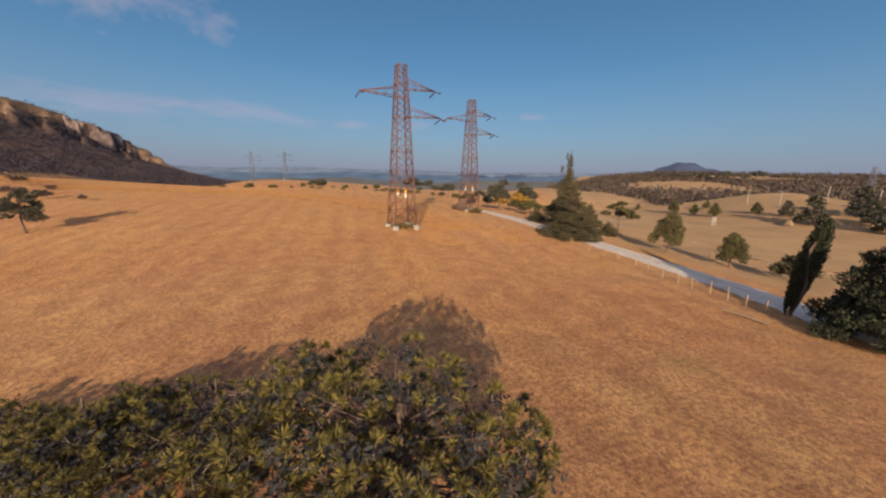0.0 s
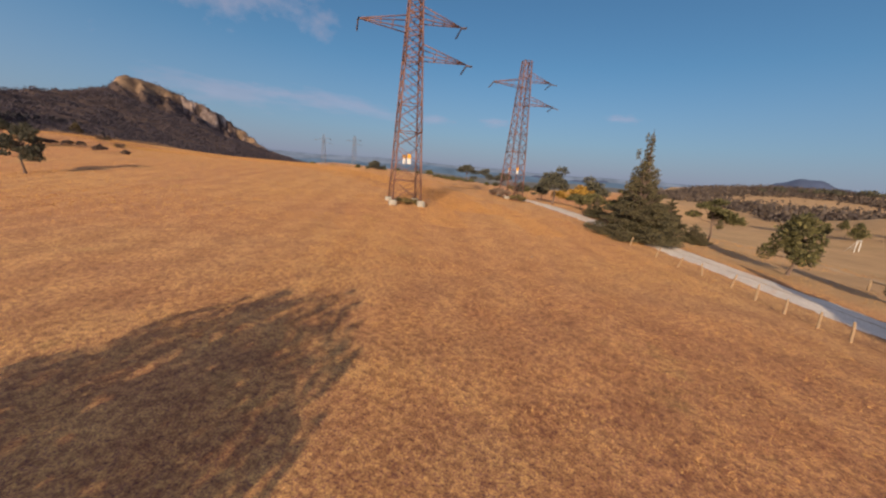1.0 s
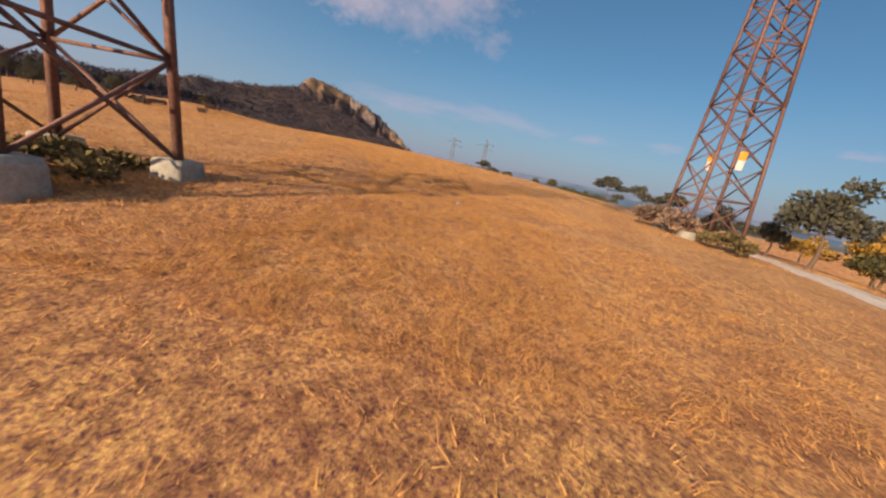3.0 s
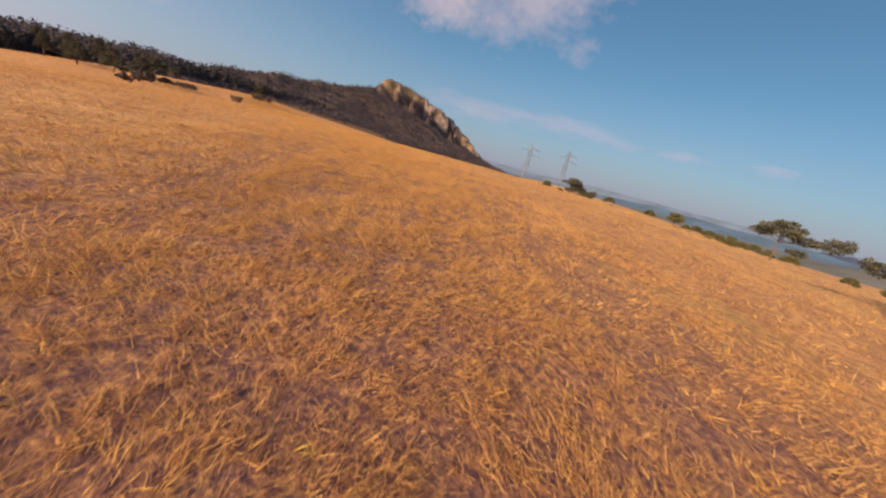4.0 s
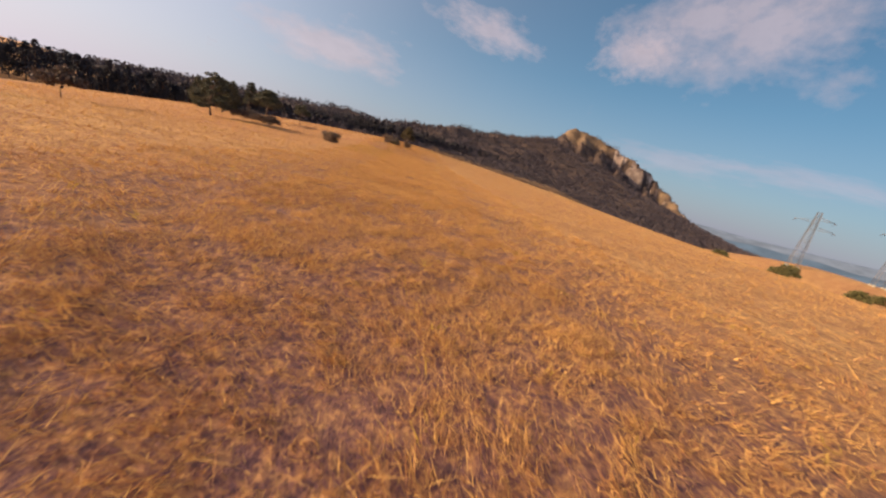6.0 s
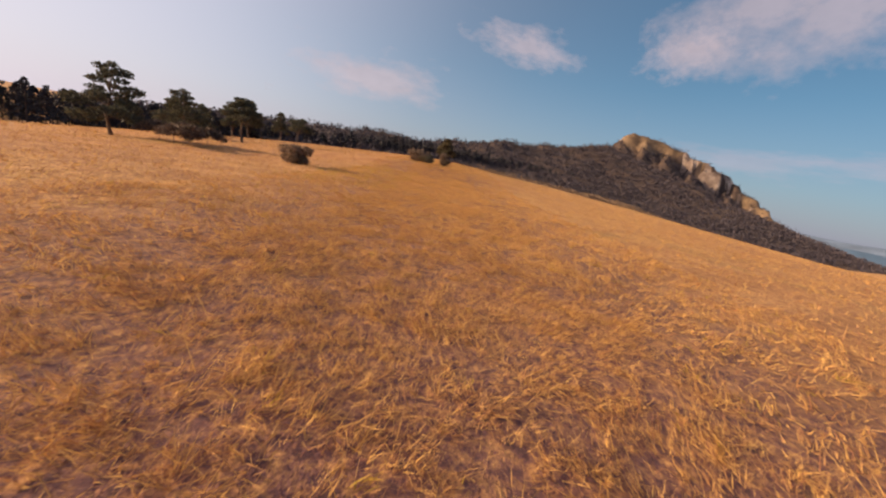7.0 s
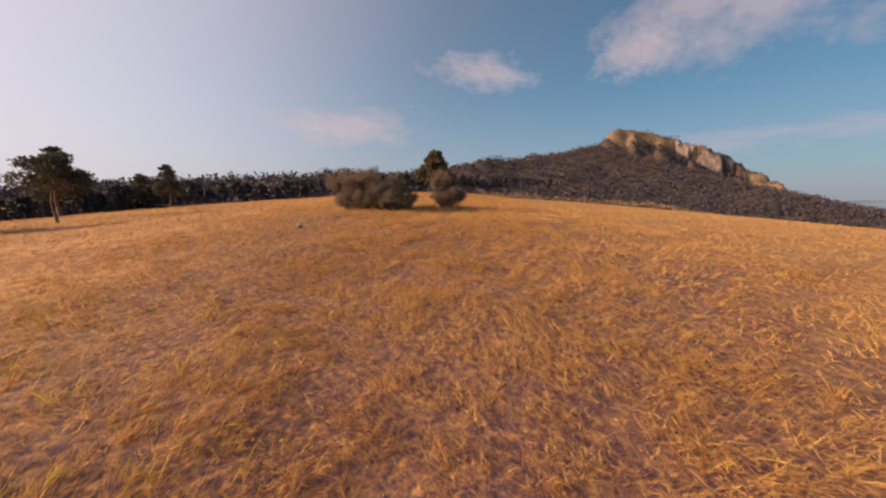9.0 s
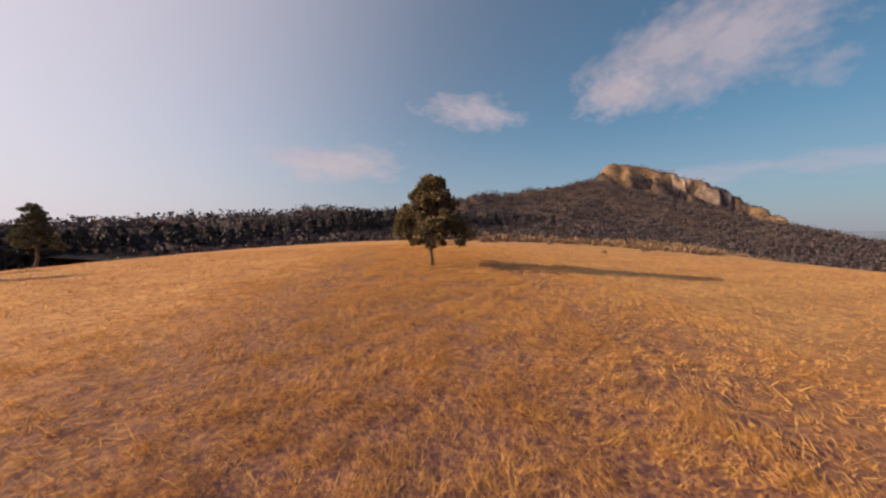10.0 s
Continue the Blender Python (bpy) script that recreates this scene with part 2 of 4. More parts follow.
def land(x, y):
    """Height of the ground: a domed meadow, falling to a valley ahead and rising to scrub hills on the east."""
    x, y = np.asarray(x, float), np.asarray(y, float)
    cx, cy = np.clip(x, -245, 135), np.clip(y, -45, 225)
    u, v = np.tanh((cx + 60) / 200), np.tanh((cy - 80) / 160)
    dome = sum(c * u**i * v**j for (i, j), c in RISE.items())
    valley = step(-80, 140, 0.12 * y - x) * step(210, 1300, y)
    far = 6 * step(60, 220, -x) - 6 * step(0, 120, x) - 75 * valley
    far = far + 24 * step(0, 260, x + 60 - 0.1 * y) * step(240, 800, y)
    far = far - 10 * step(215, 275, -x) * step(150, 235, y)
    far = far - 9 * step(0, 90, -y) * step(60, 190, -x)
    dip = np.exp(-(((x + 14) / 18) ** 2) - ((y - 106) / 11) ** 2)
    out = np.hypot(np.maximum(np.maximum(-215 - x, x - 105), 0), np.maximum(np.maximum(-15 - y, y - 195), 0))
    w = step(0, 80, out)
    swell = np.exp(-(((y - 79) / 15) ** 2)) * step(132, 144, -x) * (1 - step(172, 205, -x))
    brow = 2.6 * step(150, 186, y) * step(-25, 5, -x)
    return dome * (1 - w) + far * w + swell - dip - brow

# ---- mesh tools ----
rng = np.random.default_rng(7)


def mesh_from(name, verts, faces, material, smooth=False):
    """A mesh of faces that all have the same number of corners."""
    verts, faces = np.asarray(verts, np.float32), np.asarray(faces, np.int32)
    me = bpy.data.meshes.new(name)
    me.vertices.add(len(verts))
    me.vertices.foreach_set("co", verts.ravel())
    me.loops.add(faces.size)
    me.loops.foreach_set("vertex_index", faces.ravel())
    me.polygons.add(len(faces))
    me.polygons.foreach_set("loop_start", np.arange(0, faces.size, faces.shape[1], dtype=np.int32))
    me.update(calc_edges=True)
    if smooth:
        me.polygons.foreach_set("use_smooth", np.ones(len(faces), bool))
    me.materials.append(material)
    return me


def part(name, shape, material, parent=None, label="", smooth=False):
    ob = new(name, mesh_from(name, *shape, material, smooth))
    ob.parent = parent
    return tagged(ob, label)


def joined(shapes):
    vs, fs, n = [], [], 0
    for v, f in shapes:
        vs.append(np.asarray(v, float))
        fs.append(np.asarray(f, int) + n)
        n += len(v)
    return np.concatenate(vs), np.concatenate(fs)


def thing(name, x, y, z=None, label="", category="", group="", kind=""):
    ob = new(name)
    ob.location = (x, y, float(land(x, y)) if z is None else z)
    ob.empty_display_size = 0.3
    return tagged(ob, label, category, group, kind)


def tube(points, radii, sides=7):
    """A tapered tube of quads along points, its end drawn together."""
    points = np.asarray(points, float)
    radii = np.asarray(radii, float)
    ways = np.gradient(points, axis=0)
    ways /= np.linalg.norm(ways, axis=1, keepdims=True) + 1e-9
    rings = []
    a = np.arange(sides) * 2 * np.pi / sides
    for p, w, r in zip(points, ways, radii):
        side = np.cross(w, (0.31, 0.95, 0.05) if abs(w[2]) > 0.6 else (0, 0, 1.0))
        side /= np.linalg.norm(side) + 1e-9
        other = np.cross(w, side)
        rings.append(p + r * (np.cos(a)[:, None] * side + np.sin(a)[:, None] * other))
    v = np.concatenate(rings)
    f = [(i * sides + k, i * sides + (k + 1) % sides, (i + 1) * sides + (k + 1) % sides, (i + 1) * sides + k) for i in range(len(points) - 1) for k in range(sides)]
    return v, np.array(f)


def bar(a, b, width, depth=None):
    """A straight bar of rectangular section from a to b, closed at its ends."""
    a, b = np.asarray(a, float), np.asarray(b, float)
    w = (b - a) / np.linalg.norm(b - a)
    s = np.cross(w, (0, 0, 1.0) if abs(w[2]) < 0.9 else (1.0, 0, 0))
    s /= np.linalg.norm(s)
    o = np.cross(w, s)
    s, o = s * width / 2, o * (depth or width) / 2
    v = [p + i * s + j * o for p in (a, b) for i, j in ((-1, -1), (1, -1), (1, 1), (-1, 1))]
    return np.array(v), np.array([(0, 1, 5, 4), (1, 2, 6, 5), (2, 3, 7, 6), (3, 0, 4, 7), (3, 2, 1, 0), (4, 5, 6, 7)])


def block(cx, cy, cz, sx, sy, sz, taper=1.0, turn=0.0):
    """A block standing on cz, narrowed to the top, with chamfered upright edges."""
    ring = np.array([(-1, -0.82), (-0.82, -1), (0.82, -1), (1, -0.82), (1, 0.82), (0.82, 1), (-0.82, 1), (-1, 0.82)]) * (sx / 2, sy / 2)
    c, s = math.cos(turn), math.sin(turn)
    ring = ring @ np.array([(c, s), (-s, c)])
    levels = [(0, 1.0), (0.86, 1 + (taper - 1) * 0.86), (1.0, taper * 0.93), (1.0, 0.02)]
    v = np.concatenate([np.c_[ring * k + (cx, cy), np.full(8, cz + h * sz)] for h, k in levels])
    f = [(i * 8 + k, i * 8 + (k + 1) % 8, i * 8 + 8 + (k + 1) % 8, i * 8 + 8 + k) for i in range(3) for k in range(8)]
    return v, np.array(f)


def unit(n):
    v = rng.normal(size=(n, 3))
    return v / np.linalg.norm(v, axis=1, keepdims=True)


def sprays(centres, size, long=1.6, lift=0.35, jitter=0.35, axis=None, spread=0.8):
    """Small four-cornered leaf sprays, pointed at the tip, one at each centre."""
    n = len(centres)
    way = unit(n)
    if axis is not None:
        way = axis + spread * way
    way[:, 2] += lift
    way /= np.linalg.norm(way, axis=1, keepdims=True)
    side = np.cross(way, unit(n))
    side /= np.linalg.norm(side, axis=1, keepdims=True) + 1e-9
    s = size * (1 + jitter * rng.normal(size=n)).clip(0.4, 1.9)[:, None]
    a, b = way * s * long / 2, side * s * 0.5
    v = np.stack([centres - a, centres - 0.1 * a + b, centres + a, centres - 0.1 * a - b], 1).reshape(-1, 3)
    return v, np.arange(4 * n).reshape(n, 4)


def in_blobs(blobs, n, shell=0.55):
    """Places near the skin of ellipsoids, given as rows of x, y, z, rx, ry, rz, and the way out of each."""
    blobs = np.asarray(blobs, float)
    share = (blobs[:, 3] * blobs[:, 4] * blobs[:, 5]) ** (2 / 3)
    pick = rng.choice(len(blobs), n, p=share / share.sum())
    w = unit(n)
    r = 1 - shell * rng.random(n) ** 1.6
    r *= 1 + 0.10 * rng.normal(size=n)
    b = blobs[pick]
    return b[:, :3] + w * b[:, 3:] * r[:, None], w


def limbs(base, targets, r0, sides=5, bend=0.25):
    """Limbs from points up a trunk to the blobs of a crown."""
    out = []
    for t in targets:
        t = np.asarray(t, float)
        root = np.array([base[0], base[1], base[2] + (t[2] - base[2]) * 0.62])
        mid = (root + t) / 2 + (0, 0, -bend * 0.3 * np.linalg.norm(t - root)) + rng.normal(size=3) * 0.05
        out.append(tube([root, mid, t], [r0, r0 * 0.6, r0 * 0.15], sides))
    return out


def trunk_shape(height, r, lean=0.1, sides=9, flare=1.5):
    k = np.linspace(0, 1, 8)
    x = lean * height * k + 0.04 * height * np.sin(5 * k)
    y = 0.03 * height * np.sin(7 * k + 1)
    x, y = x - x[0], y - y[0]
    return np.c_[x, y, -0.25 + k * (height + 0.25)], r * np.where(k < 0.1, flare, 1) * (1 - 0.75 * k), sides


def tree(name, x, y, height, blobs, leaves, size, leaf, label, category="tree", group="", r=None, lean=0.05, long=1.6, lift=0.35, clear=0.6, shell=0.55, z=None):
    """A tree: a tapered trunk with limbs, and a crown of small sprays round the given blobs (parts of its height)."""
    ob = thing(name, x, y, z, label, category, group)
    b = np.array(blobs, float) * height
    pts, rad, sides = trunk_shape(height * clear, r or 0.022 * height + 0.03, lean)
    top = pts[-1]
    part("trunk", joined([tube(pts, rad, sides)] + limbs((top[0] * 0.7, top[1] * 0.7, 0.25 * height), b[:, :3], (r or 0.022 * height + 0.03) * 0.4)), BARK, ob, smooth=True)
    c, w = in_blobs(b, leaves, shell)
    part("crown", sprays(c, size, long, lift, axis=w), leaf, ob)
    return ob


def clumps(n, spread, low, high, size, flat=0.6):
    """Blobs for an uneven crown: n of them within a spread, between two heights, all as parts of the tree's height."""
    out = []
    for i in range(n):
        a, d = 2.4 * i + rng.normal() * 0.4, spread * math.sqrt((i + 0.4) / n)
        z = low + (high - low) * (1 - (d / spread) ** 2 * 0.75) * (0.55 + 0.45 * rng.random())
        s = size * (0.75 + 0.5 * rng.random())
        out.append((d * math.cos(a), d * math.sin(a), z, s, s, s * flat))
    return out


def copies(first, places, turn_by=2.4):
    """Copies of a tree at x, y, scale, each turned."""
    made = []
    for i, (x, y, s) in enumerate(places):
        m = pose(x, y, float(land(x, y)), 0, 0, math.degrees(turn_by * (i + 1))) @ Matrix.Diagonal((s, s, s * (0.94 + 0.12 * ((i * 0.37) % 1)), 1))
        made.append(copy_thing(first, m))
    return made

# ---- ground ----


def graded(lo, hi, fine, reach, grow=1.11):
    mid = np.arange(lo, hi + fine, fine)
    steps, d, s = [], 0.0, fine
    while d < reach:
        s *= grow
        d += s
        steps.append(d)
    return np.concatenate([lo - np.array(steps[::-1]), mid, mid[-1] + np.array(steps)])


def ripple(x, y):
    """Small humps and hollows of the meadow."""
    return 0.05 * np.sin(0.9 * x + 0.6 * np.sin(0.4 * y)) * np.sin(0.75 * y + 0.5 * np.sin(0.5 * x)) + 0.03 * np.sin(2.3 * x - 1.1 * y) * np.sin(1.9 * y + 0.7 * x)


def sheet(xs, ys, height):
    gx, gy = np.meshgrid(xs, ys)
    v = np.c_[gx.ravel(), gy.ravel(), height(gx, gy).ravel()]
    n, m = len(xs), len(ys)
    i = (np.arange(m - 1)[:, None] * n + np.arange(n - 1)).ravel()
    return v, np.c_[i, i + 1, i + n + 1, i + n]


ground = part("ground", sheet(graded(-195, 70, 0.9, 4300), graded(-12, 130, 0.9, 4300), lambda x, y: land(x, y) + ripple(x, y)), MEADOW, smooth=True)
ROAD = [(50, -20), (44.5, 8), (39.8, 31), (36.5, 42.5), (30.5, 53.5), (23.3, 64.5), (15.5, 75.5), (5, 89), (-5, 98)]
STRIP = [(12.5, 40), (8, 49), (2, 57), (-5, 65), (-17, 71.5), (-30, 77), (-42, 81.8), (-54, 84.8), (-69, 86.3), (-76, 86), (-103, 85), (-146, 81), (-190, 79)]


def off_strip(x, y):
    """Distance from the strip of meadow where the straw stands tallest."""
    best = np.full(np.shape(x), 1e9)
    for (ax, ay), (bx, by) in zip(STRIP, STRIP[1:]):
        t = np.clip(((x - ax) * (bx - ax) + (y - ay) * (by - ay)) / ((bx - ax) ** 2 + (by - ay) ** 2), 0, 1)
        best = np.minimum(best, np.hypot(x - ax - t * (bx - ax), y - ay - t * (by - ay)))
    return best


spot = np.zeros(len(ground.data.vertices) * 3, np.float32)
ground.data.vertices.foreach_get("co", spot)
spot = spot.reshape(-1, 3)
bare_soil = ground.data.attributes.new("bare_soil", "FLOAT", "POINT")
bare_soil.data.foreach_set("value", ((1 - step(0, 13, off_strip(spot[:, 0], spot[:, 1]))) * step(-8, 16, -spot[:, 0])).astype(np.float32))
east = spot[:, 0] - np.interp(spot[:, 1], [q[1] for q in ROAD], [q[0] for q in ROAD])
turf = ground.data.attributes.new("short_turf", "FLOAT", "POINT")
turf.data.foreach_set("value", (step(3, 12, east) * step(-20, 10, spot[:, 1]) * step(20, 34, spot[:, 0])).astype(np.float32))
tagged(ground, "dry golden meadow of cut straw on a domed hill", "meadow", kind="structure")


def ribbon(points, width, lift, edge=0.35, step_m=1.0):
    """A strip laid on the land along points, with a wavering edge."""
    p = np.array(points, float)
    d = np.r_[0, np.cumsum(np.hypot(*np.diff(p, axis=0).T))]
    s = np.arange(0, d[-1], step_m)
    k = np.ones(9) / 9
    x, y = (np.convolve(np.pad(np.interp(s, d, c), 4, mode="edge"), k, "valid") for c in p.T)
    tx, ty = np.gradient(x), np.gradient(y)
    n = np.hypot(tx, ty)
    nx, ny = -ty / n, tx / n
    rows = []
    for u in np.linspace(-1, 1, 9):
        w = u * width / 2 + (abs(u) > 0.9) * edge * np.sin(s * 0.9 + 3 * u) * 0.6
        px, py = x + nx * w, y + ny * w
        rows.append(np.c_[px, py, land(px, py) + ripple(px, py) + lift - 0.12 * (abs(u) > 0.9) + 0.02 * np.cos(u * 6)])
    v = np.stack(rows, 1).reshape(-1, 3)
    i = (np.arange(len(s) - 1)[:, None] * 9 + np.arange(8)).ravel()
    return v, np.c_[i, i + 9, i + 10, i + 1]


road = part("road", ribbon(ROAD, 6.0, 0.06), GRAVEL, smooth=True)
tagged(road, "pale gravel track beside the meadow", "track", kind="structure")
ruts = part("verge_strip", ribbon(ROAD, 0.7, 0.078, 0.5), DUST, smooth=True)
tagged(ruts, "dusty grassed strip between the track's wheel ruts", "track", kind="structure")
path = part("path", ribbon([(60, 60), (52, 75), (46, 95), (38, 118), (20, 140)], 0.9, 0.05), DUST, smooth=True)
tagged(path, "narrow pale footpath past the playing field", "path", kind="structure")


# ---- mountain ----
RIDGE = [(-262, -10, 12), (-330, 60, 21), (-407, 149, 38.5), (-436, 201, 52.7), (-486, 222, 60), (-495, 243, 77), (-493, 273, 73.5), (-468, 324, 53), (-477, 338, 54.5), (-464, 358, 35.5), (-422, 361, 12.5), (-366, 329, -8.5)]


def fold(x, y, scale, seed):
    """Smooth bumps from Blender's own noise."""
    return np.array([noise.fractal(Vector((a / scale, b / scale, seed)), 0.8, 2.1, 5) for a, b in zip(x.ravel(), y.ravel())]).reshape(x.shape)


def mountain_height(x, y, parts=False):
    best, rel = np.full(x.shape, -30.0), np.full(x.shape, 9.0)
    wob = fold(x, y, 70, 1.3)
    fine, tuft = fold(x, y, 22, 7.1), fold(x, y, 9, 6.1)
    for i, ((ax, ay, ah), (bx, by, bh)) in enumerate(zip(RIDGE, RIDGE[1:])):
        t = np.clip(((x - ax) * (bx - ax) + (y - ay) * (by - ay)) / ((bx - ax) ** 2 + (by - ay) ** 2), 0, 1)
        d = np.hypot(x - ax - t * (bx - ax), y - ay - t * (by - ay))
        h = ah + t * (bh - ah)
        if i >= 4:
            d = d + step(2, 12, d) * (17 * (((0.85 * y + 0.5 * x + 14 * wob) / 27) % 1.0) + 4 * np.abs(np.sin(y * 0.23 + 3 * fine)))
        wide = (150, 150, 150, 140, 115, 95)[i] + 0.9 * h if i < 6 else 66 + 0.7 * h
        z = (h + 6) * np.clip(1 - d / wide, 0, None) ** 1.25 - 6 - 0.2 * np.clip(d - wide, 0, None)
        if 5 <= i <= 9:
            z = z - (0.24 * h) * step(4, 13, d + 10 * fine + 5 * tuft) * (1 - 0.85 * step(12, 90, d)) * step(268, 304, y)
        best, rel = np.maximum(best, z), np.minimum(rel, d / wide)
    rough = np.clip(best / 25, 0, 1)
    best = best + rough * (3.0 * wob + 2.2 * fine)
    crag = (1 - step(0.22, 0.42, rel + 0.12 * wob)) * step(262, 300, y) * rough
    k = (best + 2.5 * fine) / 8.5
    ledge = 8.5 * (np.floor(k) + step(0.3, 0.7, k - np.floor(k))) - 2.5 * fine
    best = best + step(205, 250, y) * rough * (step(262, 300, y) * 2.6 * fold(x, y, 11, 4.4) + 1.6 * np.abs(fold(x, y, 6, 9.2)))
    return (best + 0.6 * crag * (ledge - best), rel) if parts else best + 0.6 * crag * (ledge - best)


mountain = part("mountain", sheet(np.arange(-640, -204, 2.7), np.arange(-110, 470, 2.7), mountain_height), SLOPE)
me = mountain.data
for m in (CLIFF, KNOLL):
    me.materials.append(m)
mid = np.zeros(len(me.polygons) * 3, np.float32)
me.polygons.foreach_get("center", mid)
up = np.zeros(len(me.polygons) * 3, np.float32)
me.polygons.foreach_get("normal", up)
mid, up = mid.reshape(-1, 3), up.reshape(-1, 3)
rel = mountain_height(mid[:, 0], mid[:, 1], True)[1]
patch = fold(mid[:, 0], mid[:, 1], 26, 3.7)
tuft = fold(mid[:, 0], mid[:, 1], 9, 6.1)
kind = np.where((rel + 0.2 * patch + 0.3 * tuft < 0.07) & (mid[:, 1] > 262) & (mid[:, 2] > 6), 2, 0)
kind[(np.hypot(mid[:, 0] + 489, mid[:, 1] - 252) < 22 + 12 * tuft) & (mid[:, 2] > 60)] = 2
kind[(rel + 0.35 * tuft < 0.13 + 0.25 * patch) & (mid[:, 1] > 293) & (mid[:, 1] < 346) & (mid[:, 2] > 24)] = 1
kind[(patch + tuft > 0.55) & (rel < 0.34) & (mid[:, 1] > 285)] = 1
kind[(tuft > 0.12) & (rel < 0.16) & (mid[:, 1] > 318) & (mid[:, 2] < 26)] = 1
me.polygons.foreach_set("material_index", kind.astype(np.int32))
tagged(mountain, "rocky limestone mountain with cliffs over dark scrub", "mountain", kind="structure")


def scrub_on(height, xs, ys, n, size, keep, leaf, name, label, each=12, squat=0.7, leaf_size=1.0):
    x, y = rng.uniform(*xs, n), rng.uniform(*ys, n)
    z = height(x, y)
    ok = keep(x, y, z)
    x, y, z = x[ok], y[ok], z[ok]
    s = size * (0.5 + rng.random(len(x)) ** 2 * 1.2)
    c = np.repeat(np.c_[x, y, z + 0.35 * s], each, 0) + unit(len(x) * each) * np.repeat(s, each)[:, None] * (0.55, 0.55, 0.55 * squat)
    ob = part(name, sprays(c, leaf_size, 1.3, 0.35, 0.3), leaf)
    return tagged(ob, label, "scrub", kind="stuff")


def on_mountain(x, y, z):
    rel = mountain_height(x, y, True)[1] + 0.08 * np.sin(x * 0.08) * np.sin(y * 0.06)
    bare = step(235, 275, y)
    tuft, patch = fold(x, y, 9, 6.1), fold(x, y, 26, 3.7)
    chance = np.interp(rel, [0.0, 0.14, 0.3, 0.5], [0.6, 0.8, 0.97, 0.97]) * (1 - bare) + np.interp(rel, [0.0, 0.10, 0.3, 0.5], [0.65, 0.92, 0.98, 0.98]) * bare
    rock = (y > 293) * (y < 346) * (rel + 0.35 * tuft < 0.13 + 0.25 * patch) + (y > 285) * (rel < 0.34) * (patch + tuft > 0.55)
    chance = chance * np.where(rock > 0, 0.22, 1.0)
    return (z > land(x, y) - 1) & (rng.random(len(x)) < chance) & (x > -600) & (np.hypot(x + 489, y - 252) > 17 + 8 * tuft)


scrub = scrub_on(mountain_height, (-600, -205), (-60, 430), 27000, 2.7, on_mountain, HAZED_SCRUB, "mountain_scrub", "dark evergreen scrub covering the mountain's lower slope", 14, 0.6, 0.62)

# ---- far distance ----


def far_ridge(bearing_a, bearing_b, radius, profile, colour, glow, label, base=-110):
    b = np.radians(np.linspace(bearing_a, bearing_b, 240))
    k = np.linspace(0, 1, 240)
    h = profile(k, b)
    rows = [np.c_[-np.sin(b) * r, np.cos(b) * r, base + (h - base) * f] for r, f in ((radius - 500, 0), (radius - 250, 0.55), (radius - 80, 0.9), (radius, 1.0), (radius + 60, 0.93))]
    v = np.stack(rows, 1).reshape(-1, 3)
    i = (np.arange(239)[:, None] * 5 + np.arange(4)).ravel()
    ob = part("backdrop", (v, np.c_[i, i + 5, i + 6, i + 1]), hazed_hill_material("hazed_far_hills", colour, glow), smooth=True)
    return tagged(ob, label, "hills", kind="structure")


def wavy(mean, amp, f, p):
    return lambda k, b: mean + amp * (np.sin(f * k * 6.3 + p) + 0.5 * np.sin(2.7 * f * k * 6.3 + 2 * p) + 0.25 * np.sin(7.1 * f * k * 6.3 + p))


def east_peaks(k, b):
    d = np.degrees(b)
    return 10 + 118 * np.exp(-((d + 20.8) / 5.0) ** 2) + 18 * np.exp(-((d + 21.3) / 1.4) ** 2) + 190 * np.exp(-((d + 46) / 6.0) ** 2) + 12 * np.sin(d * 0.9) + 5 * np.sin(d * 3.1)


# blue tints and glow below are painted haze, set for each ridge
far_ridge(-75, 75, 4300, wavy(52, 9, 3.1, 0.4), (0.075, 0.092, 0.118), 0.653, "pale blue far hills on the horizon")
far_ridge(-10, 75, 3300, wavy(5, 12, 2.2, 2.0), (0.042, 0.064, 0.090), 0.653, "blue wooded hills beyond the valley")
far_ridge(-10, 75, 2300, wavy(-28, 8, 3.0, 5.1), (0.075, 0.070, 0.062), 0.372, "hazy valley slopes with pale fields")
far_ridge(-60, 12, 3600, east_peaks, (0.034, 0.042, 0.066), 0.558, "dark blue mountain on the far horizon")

# ---- clouds ----


